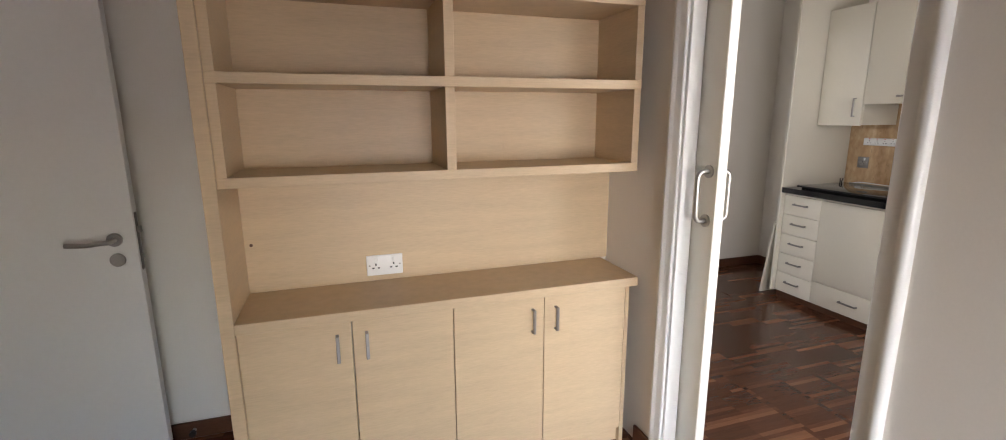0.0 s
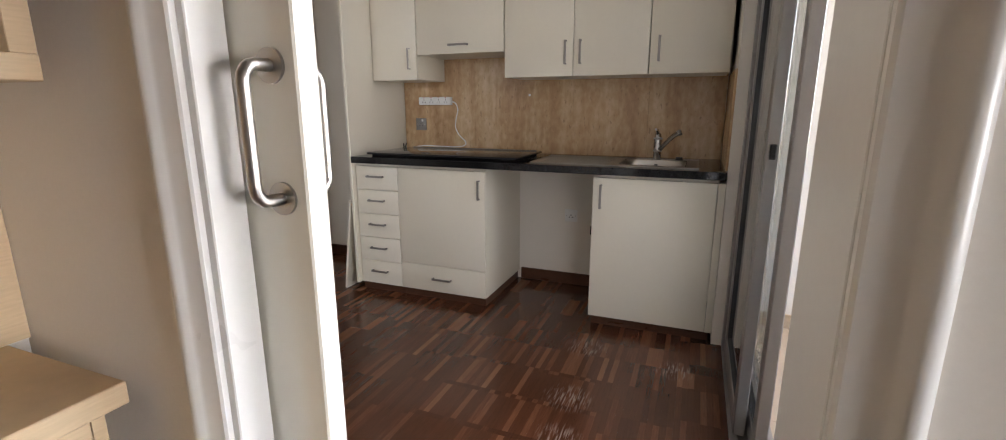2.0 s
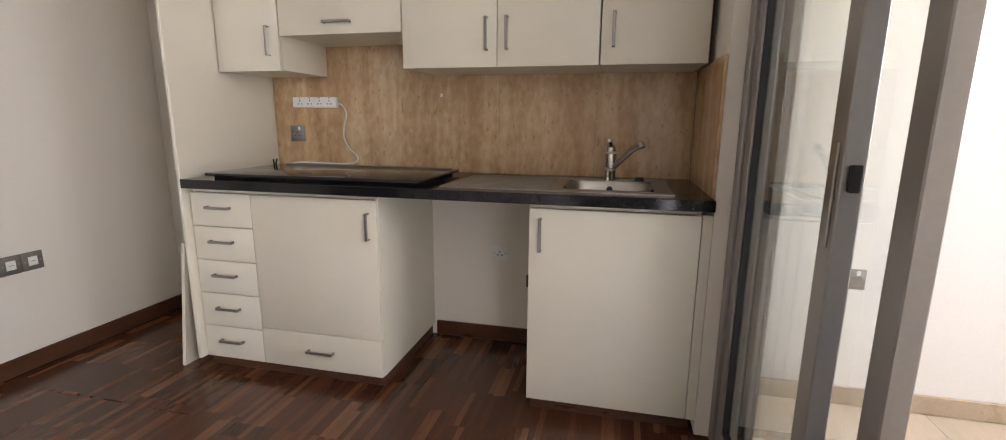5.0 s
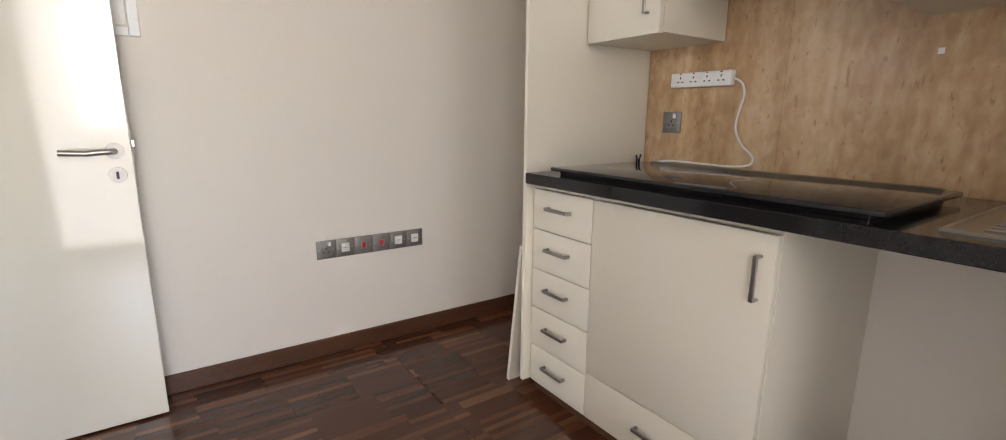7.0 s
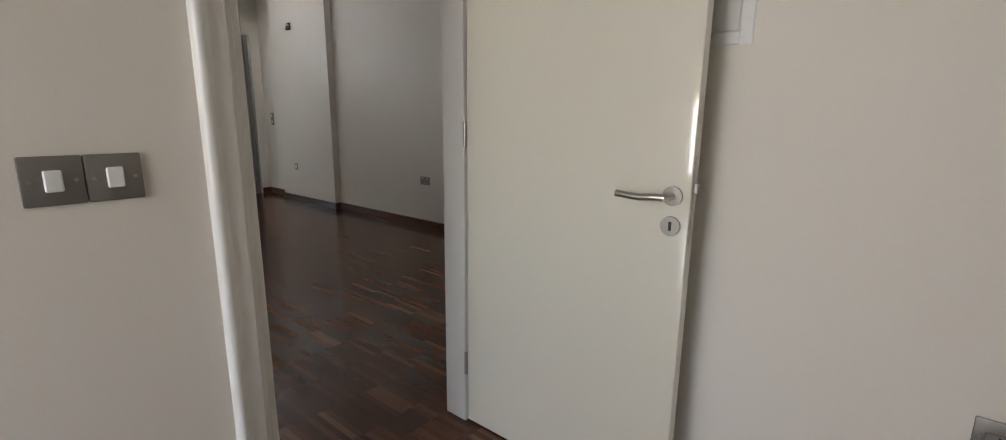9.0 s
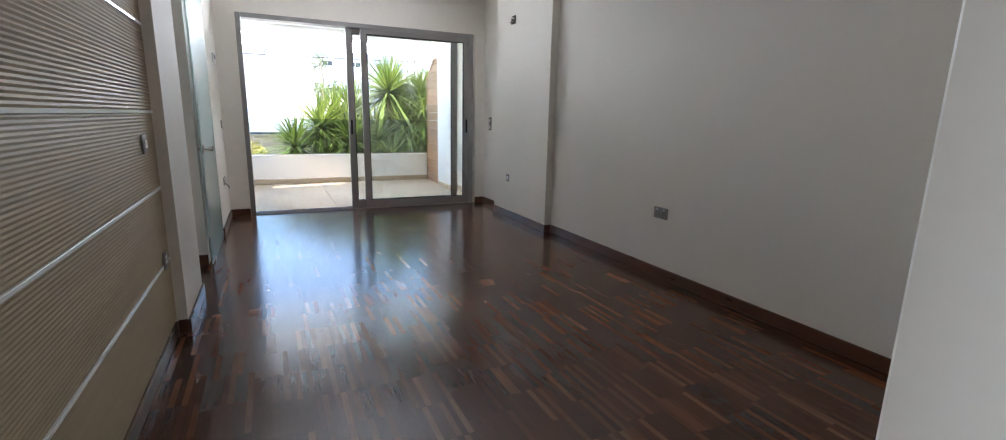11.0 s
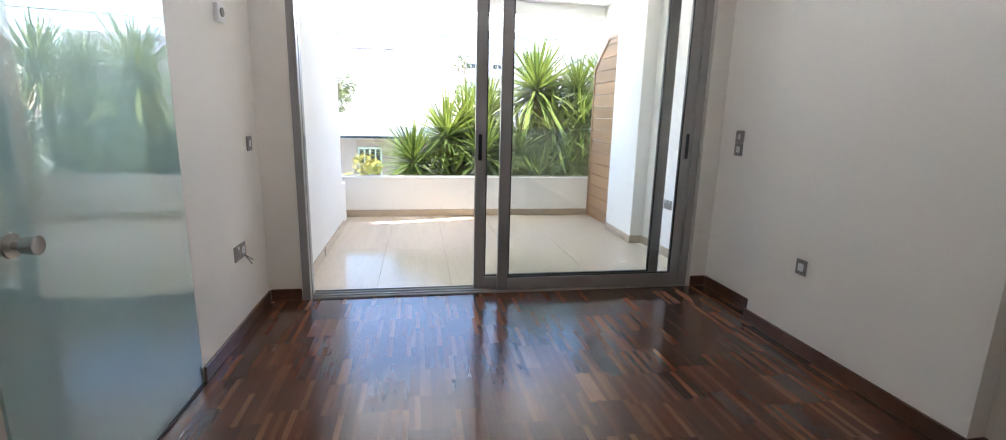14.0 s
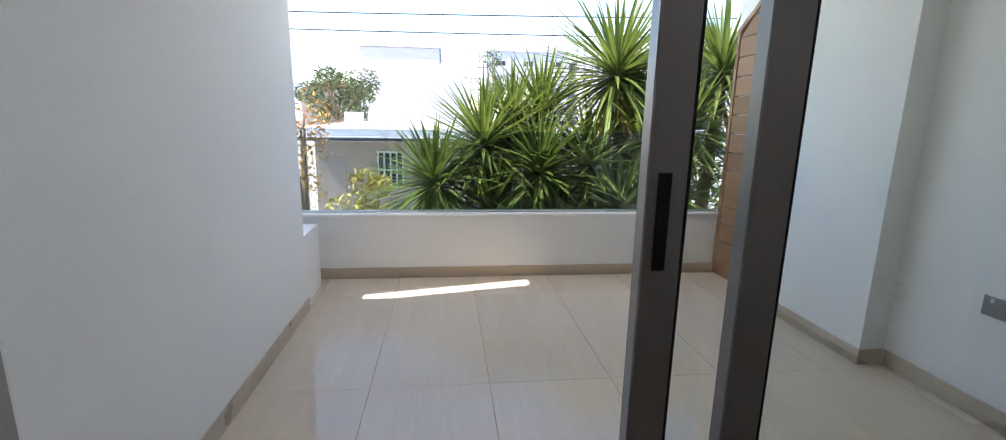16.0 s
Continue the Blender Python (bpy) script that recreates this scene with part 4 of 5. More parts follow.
# ---------------------------------------------------------------- living room fittings
gd = thing("door_6", "frameless frosted blue-green glass door with a steel knob", "glass door", (-2.8, 3.43, 0), kind="structure")
p = part("pane", bar(-3.35, -2.33, 3.376, 3.386, 0.012, 2.45, bevel=0.001), FROST, gd)
p.visible_shadow = False
KNX, KNZ = -2.43, 0.91
kn = part("knob", Shape().cyl((KNX, 3.334, KNZ), (KNX, 3.432, KNZ), 0.010).cyl((KNX, 3.415, KNZ), (KNX, 3.448, KNZ), 0.021, 0.025, 20).cyl((KNX, 3.345, KNZ), (KNX, 3.315, KNZ), 0.022, 0.024, 20), CHROME, gd, "steel turning knob")
part("rose", Shape().cyl((KNX, 3.386, KNZ), (KNX, 3.393, KNZ), 0.032, n=28).cyl((KNX, 3.376, KNZ), (KNX, 3.369, KNZ), 0.032, n=28), STEEL, kn)
part("floor_pivot", Shape().box(-2.52, -2.43, 3.368, 3.394, 0.004, 0.03, bevel=0.003), STEEL, gd, "steel floor pivot")
part("floor_seal", bar(-3.348, -2.53, 3.372, 3.390, 0.001, 0.012), DARK, gd, "dark floor seal")

wc = thing("wallcovering", "ribbed beige wallcovering divided by white strips", "wall panel", (0.3, 3.35, 0), kind="structure")
zs = (0.0825, 0.435, 0.81, 1.19, 1.60, 2.0, 2.4, CEIL_Z - 0.003)
for a, b in zip(zs, zs[1:]):
    s = Shape()
    nrib = 26
    hgt = (b - 0.007) - (a + 0.007)
    prof = [(3.3255, a + 0.007)]
    for k in range(nrib):
        z = a + 0.007 + hgt * k / nrib
        prof += [(3.332, z), (3.3325 + (0.0035 if a > 1.1 else 0.0009), z + hgt / nrib * 0.5)]
    prof += [(3.332, b - 0.007), (3.3255, b - 0.007)]
    s.prism(prof, "x", -0.99, AX0 - 0.001)
    part("panel", s, WALLPAPER, wc, smooth=False)
    if b < 2.6:
        part("strip", bar(-0.99, AX0 - 0.001, 3.3255, 3.339, b - 0.0065, b + 0.0065, bevel=0.001), WHITE_PL, wc, "white dividing strip")
wall_plate("light_switch", "steel light switch plate on ribbed wallcovering", "switch", ["pair"], facing(-0.72, 3.336, 1.045, "+y"))
wall_plate("wall_socket", "dark steel socket plate on ribbed wallcovering", "socket", ["blank"], facing(-0.84, 3.339, 0.465, "+y"))
wall_plate("double_socket", "dark steel double socket on pale wall", "socket", ["double"], facing(-0.80, RY, 0.505, "-y"))
wall_plate("wall_socket", "steel outlet plate on pilaster", "socket", ["blank"], facing(-3.34, 6.453, 0.48, "-y"), plate_w=0.075)
wall_plate("light_switch", "two stacked steel switch plates by balcony door", "switch", ["switch", "blank"], facing(-4.18, 6.578, 1.11, "-y"), vertical=True)
wall_plate("light_switch", "steel light switch plate beside balcony door", "switch", ["switch"], facing(-4.23, LY, 1.06, "+y"))
wall_plate("double_socket", "steel double socket with loose wires", "socket", ["socket", "blank"], facing(-3.93, LY, 0.475, "+y"))
wr = thing("loose_wires", "loose black wires hanging from socket", "cable", (-4.0, LY, 0.45))
part("wire", Shape().tube([(-3.985, LY + 0.008, 0.44), (-3.99, LY + 0.03, 0.425), (-4.02, LY + 0.04, 0.40)], 0.0025, 6), DARK, wr)
part("wire", Shape().tube([(-3.985, LY + 0.008, 0.44), (-3.995, LY + 0.025, 0.41), (-3.985, LY + 0.045, 0.385)], 0.0025, 6), DARK, wr)
th = thing("thermostat", "small white thermostat on pale wall", "thermostat", (-3.92, LY, 1.73))
part("case", bar(-3.965, -3.875, LY, LY + 0.022, 1.685, 1.775, bevel=0.004, seg=2), WHITE_PL, th)
part("dial", Shape().cyl((-3.92, LY + 0.022, 1.735), (-3.92, LY + 0.028, 1.735), 0.022, n=20), PLATE, th)
ob = thing("outlet_box", "open wall box with loose cable ends", "outlet", (-3.28, 6.453, 2.28))
part("box", bar(-3.33, -3.22, 6.446, 6.453, 2.235, 2.325, bevel=0.002), DARK, ob)
part("wire", Shape().tube([(-3.26, 6.448, 2.29), (-3.24, 6.41, 2.30), (-3.21, 6.40, 2.28)], 0.008, 8), WHITE_PL, ob, "white cable ends")
part("wire", Shape().tube([(-3.28, 6.448, 2.27), (-3.26, 6.41, 2.25), (-3.24, 6.39, 2.24)], 0.007, 8), PLATE, ob)
pb = thing("pendant_bulb", "bare bulb hanging on a white cord", "lamp", (-1.6, 4.6, CEIL_Z))
part("cord", Shape().cyl((-1.6, 4.6, 2.12), (-1.6, 4.6, CEIL_Z), 0.003, n=8), WHITE_PL, pb)
part("holder", Shape().cyl((-1.6, 4.6, 2.07), (-1.6, 4.6, 2.125), 0.02, 0.014), WHITE_PL, pb)
part("bulb", Shape().cyl((-1.6, 4.6, 2.02), (-1.6, 4.6, 2.07), 0.03, 0.018, 18).cyl((-1.6, 4.6, 2.0), (-1.6, 4.6, 2.02), 0.02, 0.03, 18), WHITE_PL, pb)

# bedroom window seen past the glass door
bw = thing("window_1", "grey aluminium bedroom window with roller shutter", "window", (-6.2, 1.95, 0.88), kind="structure")
s = Shape()
for a in ((1.46, 1.52, 0.88, 2.28), (2.39, 2.45, 0.88, 2.28), (1.52, 2.39, 0.88, 0.94), (1.52, 2.39, 2.22, 2.28), (1.94, 2.0, 0.94, 2.22)):
    s.box(-6.22, -6.115, *a, bevel=0.003)
part("window_frame", s, ALU, bw)
p = part("pane", Shape().box(-6.175, -6.169, 1.52, 1.94, 0.94, 2.02).box(-6.175, -6.169, 2.0, 2.39, 0.94, 2.02), GLASS, bw)
p.visible_shadow = False
sh = Shape()
for k in range(5):
    sh.box(-6.20, -6.19, 1.52, 2.39, 2.02 + k * 0.04, 2.057 + k * 0.04, bevel=0.004)
part("roller_shutter", sh, ALU, bw)
wall_plate("light_switch", "two stacked steel switches on bedroom wall", "switch", ["switch", "switch"], facing(-6.12, 1.30, 1.08, "+x"), vertical=True)
wall_plate("double_socket", "steel double socket on bedroom wall", "socket", ["double"], facing(-6.12, 1.10, 0.50, "+x"))

# study window behind the walk, unseen; place and height chosen for the room's light
sw = thing("window_2", "aluminium study window", "window", (0.95, -1.68, 0.85), kind="structure")
s = Shape()
for a in ((0.2, 0.26, 0.3, 1.6), (1.64, 1.7, 0.3, 1.6), (0.26, 1.64, 0.3, 0.36), (0.26, 1.64, 1.54, 1.6)):
    s.box(a[0], a[1], -1.72, -1.64, a[2], a[3], bevel=0.003)
part("window_frame", s, ALU, sw)

# ---------------------------------------------------------------- balcony
gr = thing("glass_railing", "clear glass railing panels on balcony parapet", "railing", (BX - 0.08, 5.0, 0.48))
for a, b in ((2.62, 3.404), (3.410, 5.008), (5.014, 6.64)):
    p = part("pane", bar(BX - 0.090, BX - 0.078, a, b, 0.482, 1.105, bevel=0.001), RAIL_GLASS, gr)
    p.visible_shadow = False
part("channel", bar(BX - 0.105, BX - 0.063, 2.62, 6.64, 0.480, 0.492, bevel=0.002), STEEL, gr)
ws = thing("timber_screen", "cedar slat privacy screen with a chamfered top", "screen", (-6.8, 6.56, 0))
z = -0.015
while z < 2.16:
    top = min(z + 0.142, 2.17)
    x0 = -7.29 if top < 1.87 else -7.29 + (top - 1.87) * 1.45
    xb = -7.29 if z < 1.87 else -7.29 + (z - 1.87) * 1.45
    part("slat", Shape().prism([(xb, z), (-6.525, z), (-6.525, top - 0.008), (x0, top - 0.008)], "y", 6.625, 6.655), SLAT, ws)
    z += 0.142
part("post", Shape().prism([(-7.325, -0.015), (-7.29, -0.015), (-7.29, 1.87), (-6.86, 2.168), (-6.525, 2.168), (-6.525, 2.205), (-6.87, 2.205), (-7.325, 1.885)], "y", 6.615, 6.66), SLAT, ws)
wall_plate("wall_socket", "steel outdoor socket on balcony wall", "socket", ["double"], facing(-5.30, 6.70, 0.475, "-y"))

# ---------------------------------------------------------------- outside
GZ = GROUND_Z
LEAF = material("yucca_leaf", (0.12, 0.16, 0.04), 0.34, vary=0.45, scale=6, fine=30, island=1.0, rough_vary=0.08)


def let_light_through(m, color, share):
    """Thin leaves pass some of the light that falls on their far side."""
    nt = m.node_tree
    out, p = nt.nodes["Material Output"], nt.nodes["Principled BSDF"]
    tr, mix = nt.nodes.new("ShaderNodeBsdfTranslucent"), nt.nodes.new("ShaderNodeMixShader")
    tr.inputs["Color"].default_value = (*color, 1)
    mix.inputs[0].default_value = share
    nt.links.new(p.outputs[0], mix.inputs[1])
    nt.links.new(tr.outputs[0], mix.inputs[2])
    nt.links.new(mix.outputs[0], out.inputs["Surface"])


let_light_through(LEAF, (0.22, 0.29, 0.05), 0.22)
DRY = material("dry_leaf", (0.30, 0.21, 0.10), 0.7, vary=0.3, scale=8, island=0.8)
BARK = material("grey_bark", (0.20, 0.15, 0.10), 0.9, vary=0.3, scale=10, fine=60, bump=0.6)
BROAD = material("broad_leaf", (0.075, 0.105, 0.035), 0.5, vary=0.4, scale=5, island=1.0)
YELLOW = material("yellow_green_leaf", (0.40, 0.34, 0.05), 0.5, vary=0.35, scale=5, island=1.0)
ORANGE = material("orange_yellow_leaf", (0.42, 0.23, 0.035), 0.5, vary=0.4, scale=5, island=1.0)
EARTH = material("dry_ground", (0.44, 0.40, 0.34), 0.9, vary=0.3, scale=0.5, fine=12, bump=0.3)
RENDER_W = material("white_render", (0.52, 0.52, 0.57), 0.85, vary=0.05, scale=0.4, fine=8, bump=0.1)
RENDER_B = material("taupe_render", (0.27, 0.22, 0.185), 0.85, vary=0.08, scale=0.8, fine=12, bump=0.1)
ROOF_G = material("pale_roof_coating", (0.50, 0.50, 0.52), 0.8, vary=0.08, scale=1)
SHADE_W = material("dark_window_glass", (0.03, 0.035, 0.04), 0.1, vary=0.2)
MINT = material("pale_green_shutter", (0.42, 0.52, 0.46), 0.5, vary=0.06)
RED_TILE = material("terracotta_tile", (0.36, 0.13, 0.07), 0.8, vary=0.2, scale=3)

setting("ground", bar(-600, 600, -600, 600, GZ - 0.4, GZ), EARTH, "dry bare ground around buildings", "ground")
rd = random.Random(5)


def blade(bm, base, way, length, width, droop):
    """One sword-shaped leaf, folded along its middle and bent by its weight."""
    way = way.normalized()
    side = way.cross(Vector((0, 0, 1)))
    side = side.normalized() if side.length > 1e-3 else Vector((1, 0, 0))
    up = side.cross(way)
    rows = []
    for k, f in enumerate((0.45, 1.0, 0.85, 0.5, 0.04)):
        s = k / 4
        p = base + way * (length * s) + Vector((0, 0, -droop * length * s * s))
        rows.append((bm.verts.new(p - side * width * f / 2 + up * width * f * 0.18), bm.verts.new(p), bm.verts.new(p + side * width * f / 2 + up * width * f * 0.18)))
    for a, b in zip(rows, rows[1:]):
        bm.faces.new((a[0], a[1], b[1], b[0]))
        bm.faces.new((a[1], a[2], b[2], b[1]))


def rosette(centre, axis, radius, count, seed):
    r = random.Random(seed)
    s = Shape()
    axis = Vector(axis).normalized()
    quat = axis.to_track_quat("Z", "Y")
    for k in range(count):
        u = (k + 0.5) / count
        tilt = math.acos(1 - 1.55 * u) * r.uniform(0.92, 1.08)
        turn = k * 2.39996 + r.uniform(-0.2, 0.2)
        d = quat @ Vector((math.sin(tilt) * math.cos(turn), math.sin(tilt) * math.sin(turn), math.cos(tilt)))
        L = radius * r.uniform(0.8, 1.1) * (0.82 + 0.25 * math.sin(min(tilt, math.pi / 2)))
        blade(s.bm, Vector(centre) - axis * 0.10 * u + d * 0.04, d, L, r.uniform(0.038, 0.055), r.uniform(0.03, 0.16) + 0.18 * max(0, tilt - 1.2))
    return s


def yucca(base, heads, label):
    """Branched yucca: a stem that forks to each head, a skirt of dry leaves, and the heads."""
    y = thing("yucca", label, "plant", base, "yuccas behind balcony")
    b = Vector(base)
    fork = b + Vector((0, 0, 0.9))
    part("trunk", Shape().tube([b, b + Vector((0.02, 0.03, 0.45)), fork], [0.17, 0.13, 0.11], 12), BARK, y)
    for i, (c, radius, count) in enumerate(heads):
        c = Vector(c)
        axis = (c - fork) * 0.35 + Vector((0, 0, 1.0)) + Vector((rd.uniform(-0.15, 0.2), rd.uniform(-0.2, 0.2), 0))
        mid = fork.lerp(c, 0.5) + Vector((rd.uniform(-0.1, 0.1), rd.uniform(-0.1, 0.1), 0))
        part("limb", Shape().tube([fork, mid, c], [0.10, 0.075, 0.055], 10), BARK, y)
        part("leaf_crown", rosette(c, axis, radius, count, rd.randrange(10 ** 6)), LEAF, y, smooth=False)
        s = Shape()
        for k in range(26):
            a = k * 2.4
            d = Vector((math.cos(a), math.sin(a), rd.uniform(-1.5, -0.5)))
            blade(s.bm, c - axis.normalized() * rd.uniform(0.08, 0.35), d, radius * rd.uniform(0.5, 0.8), 0.035, 0.2)
        part("dry_skirt", s, DRY, y, "dry hanging leaves", smooth=False)
    return y


yucca((-9.0, 6.15, GZ), (((-8.95, 6.25, 1.72), 1.0, 230), ((-9.25, 5.5, 1.25), 0.9, 190), ((-8.75, 6.5, 1.05), 0.85, 170), ((-9.5, 6.6, 1.5), 0.85, 150), ((-8.7, 5.95, 0.75), 0.85, 170)), "tall branched green yucca behind balcony")
yucca((-8.75, 4.95, GZ), (((-8.5, 4.3, 0.6), 0.78, 170), ((-8.75, 4.8, 0.95), 0.85, 190), ((-8.5, 5.35, 0.7), 0.82, 180), ((-8.45, 4.85, 0.30), 0.75, 150), ((-9.1, 5.15, 1.15), 0.8, 160)), "low spreading green yucca behind balcony")
yucca((-8.8, 7.3, GZ), (((-8.85, 7.4, 1.75), 0.95, 200), ((-8.7, 6.95, 1.15), 0.85, 180), ((-8.5, 6.7, 0.5), 0.8, 150), ((-8.6, 7.6, 0.8), 0.8, 130), ((-9.1, 7.0, 1.7), 0.8, 150)), "tall green yucca beside timber screen")
yucca((-8.6, 6.0, GZ), (((-8.35, 6.15, 0.35), 0.78, 160), ((-8.45, 5.55, 0.15), 0.72, 140), ((-8.4, 6.6, 0.05), 0.72, 140), ((-8.4, 5.0, 0.0), 0.7, 120)), "low green yucca behind parapet")
yucca((-9.7, 1.4, GZ), (((-9.6, 1.3, 0.9), 0.75, 130), ((-9.9, 1.9, 0.35), 0.65, 110), ((-9.5, 0.6, 0.5), 0.7, 120)), "green yucca in front of bedroom window")


def leafy(name, base, trunk_h, blobs, mat, n, size, label, seed):
    """Tree or shrub: tapered trunk, limbs to each clump, crown of many small loose leaves."""
    r = random.Random(seed)
    t = thing(name, label, name, base)
    b = Vector(base)
    top = b + Vector((0, 0, trunk_h))
    part("trunk", Shape().tube([b, b.lerp(top, 0.5) + Vector((0.03, 0.05, 0)) * trunk_h, top], [0.07 * trunk_h, 0.05 * trunk_h, 0.035 * trunk_h], 10), BARK, t)
    s = Shape()
    limbs = Shape()
    for (cx, cy, cz), rad in blobs:
        c = b + Vector((cx, cy, cz))
        limbs.tube([top, top.lerp(c, 0.6), c], [0.03 * trunk_h, 0.02 * trunk_h, 0.008 * trunk_h], 6)
        for _ in range(n):
            v = Vector((r.gauss(0, 1), r.gauss(0, 1), r.gauss(0, 1))).normalized() * rad * r.uniform(0.35, 1.0) ** 0.5
            v.z *= 0.8
            p = c + v
            a = Vector((r.uniform(-1, 1), r.uniform(-1, 1), r.uniform(-1, 1))).normalized() * size * r.uniform(0.6, 1.3)
            q = a.orthogonal().normalized() * size * 0.32
            vs = [s.bm.verts.new(w) for w in (p - a, p + q, p + a, p - q)]
            s.bm.faces.new(vs)
    part("limb", limbs, BARK, t)
    part("crown", s, mat, t, smooth=False)
    return t


rb = random.Random(11)
blobs = [((rb.uniform(-2.2, 2.2), rb.uniform(-2.0, 2.0), rb.uniform(3.4, 5.6)), rb.uniform(0.7, 1.2)) for _ in range(18)]
leafy("tree", (-36, -2.3, GZ), 3.0, blobs, BROAD, 170, 0.17, "round green broadleaf tree beyond houses", 3)
blobs = [((rb.uniform(-1.0, 1.0), rb.uniform(-1.2, 1.2), rb.uniform(4.5, 8.0)), rb.uniform(0.5, 0.9)) for _ in range(10)]
leafy("tree", (-42, 8.2, GZ), 4.0, blobs, BROAD, 90, 0.16, "slim green tree between white buildings", 4)
blobs = [((rb.uniform(-0.3, 0.3), rb.uniform(-0.3, 0.3), rb.uniform(2.0, 3.1)), rb.uniform(0.14, 0.26)) for _ in range(11)]
leafy("shrub", (-9.6, 3.42, GZ), 1.2, blobs, YELLOW, 110, 0.05, "thin yellow-green shrub by neighbour's house", 6)
blobs = [((rb.uniform(-0.5, 0.5), rb.uniform(-0.45, 0.15), rb.uniform(1.4, 3.5)), rb.uniform(0.25, 0.45)) for _ in range(14)]
leafy("shrub", (-10.7, 2.45, GZ), 1.6, blobs, ORANGE, 80, 0.05, "tall shrub with orange-yellow leaves", 7)
blobs = [((rb.uniform(-0.5, 0.5), rb.uniform(-0.9, 0.9), rb.uniform(0.5, 1.9)), rb.uniform(0.3, 0.5)) for _ in range(16)]
leafy("shrub", (-10.3, 1.2, GZ), 1.0, blobs, BROAD, 90, 0.06, "dark green hedge bush below balcony", 8)
hb2 = [((rb.uniform(-0.5, 0.5), rb.uniform(-2.2, 2.2), rb.uniform(0.4, 2.3)), rb.uniform(0.4, 0.6)) for _ in range(26)]
leafy("shrub", (-10.3, 6.7, GZ), 1.0, hb2, BROAD, 90, 0.08, "dark green hedge behind yuccas", 9)

# neighbour's single-storey house
HT = 0.30
nh = thing("house", "single-storey taupe house with flat pale roof", "house", (-24, 4, GZ))
part("wall", Shape().box(-28, -21, 0.0, 2.05, GZ, HT).box(-28, -21, 2.95, 12, GZ, HT).box(-28, -21, 2.05, 2.95, GZ, -1.35).box(-28, -21, 2.05, 2.95, -0.05, HT), RENDER_B, nh)
part("roof", Shape().box(-28.3, -20.4, -0.4, 12.3, HT, HT + 0.16, bevel=0.02).box(-28.1, -20.7, -0.2, 12.1, HT + 0.16, HT + 0.48, bevel=0.02), ROOF_G, nh, "pale flat roof slab with parapet")
part("gutter", bar(-20.4, -20.28, -0.4, 12.3, HT + 0.02, HT + 0.12, bevel=0.02), SHADE_W, nh, "dark gutter along roof edge")
wn2 = part("window", bar(-21.1, -21.04, 2.05, 2.95, -1.35, -0.05), SHADE_W, nh)
for k in range(5):
    y = 2.06 + k * 0.21
    part("shutter_bar", bar(-21.03, -20.98, y, y + 0.05, -1.35, -0.05, bevel=0.005), MINT, wn2)
for z in (-1.35, -0.73, -0.11):
    part("shutter_rail", bar(-21.035, -20.985, 2.05, 2.95, z, z + 0.06), MINT, wn2)
part("door", bar(-21.03, -20.97, 0.35, 1.0, GZ, -0.2, bevel=0.01), RENDER_B, nh, "taupe recessed door")


def ac_unit(x, y, z, w):
    a = thing("air_conditioner", "white outdoor air conditioning unit on roof", "air conditioner", (x, y, z), "roof air conditioners")
    c = part("case", bar(x - 0.3, x, y, y + w, z + 0.05, z + 0.47, bevel=0.02), WHITE_PL, a)
    part("fan_grille", Shape().cyl((x, y + w * 0.42, z + 0.26), (x + 0.02, y + w * 0.42, z + 0.26), 0.165, n=24), ROOF_G, c, "round pale grey fan grille")
    part("hub", Shape().cyl((x + 0.02, y + w * 0.42, z + 0.26), (x + 0.035, y + w * 0.42, z + 0.26), 0.045, n=16), WHITE_PL, c)
    for yy in (y + 0.08, y + w - 0.12):
        part("foot", bar(x - 0.28, x - 0.02, yy, yy + 0.04, z, z + 0.05), PLATE, a)


ac_unit(-21.4, 0.95, HT + 0.48, 0.6)
ac_unit(-21.6, 1.85, HT + 0.48, 0.62)


def block(label, x0, x1, y0, y1, z1, mat, rows, cols, wy=1.1, wz=1.3, balcony=False, roofbox=()):
    """Plain flat-roofed building whose front looks along +x, with its windows."""
    b = thing("apartment_building", label, "building", ((x0 + x1) / 2, (y0 + y1) / 2, GZ))
    part("wall", bar(x0, x1, y0, y1, GZ, z1, bevel=0.05), mat, b)
    part("roof", Shape().box(x0 - 0.15, x1 + 0.15, y0 - 0.15, y1 + 0.15, z1, z1 + 0.25), mat, b)
    for q in roofbox:
        part("roof_room", bar(*q, bevel=0.03), mat, b)
    for i in range(rows):
        for j in range(cols):
            y = y0 + (j + 0.5) * (y1 - y0) / cols
            z = z1 - 1.7 - i * 3.0
            w = part("window", bar(x1 - 0.05, x1 + 0.03, y - wy / 2, y + wy / 2, z - wz / 2, z + wz / 2), SHADE_W, b)
            part("frame", Shape().box(x1 + 0.03, x1 + 0.07, y - wy / 2 - 0.06, y + wy / 2 + 0.06, z + wz / 2, z + wz / 2 + 0.06).box(x1 + 0.03, x1 + 0.10, y - wy / 2 - 0.08, y + wy / 2 + 0.08, z - wz / 2 - 0.06, z - wz / 2).box(x1 + 0.03, x1 + 0.06, y - 0.03, y + 0.03, z - wz / 2, z + wz / 2), mat, w)
            if balcony:
                part("balcony", Shape().box(x1, x1 + 1.1, y - wy, y + wy, z - wz / 2 - 0.35, z - wz / 2 - 0.2).box(x1 + 1.0, x1 + 1.1, y - wy, y + wy, z - wz / 2 - 0.2, z - wz / 2 + 0.7), mat, b)
    return b


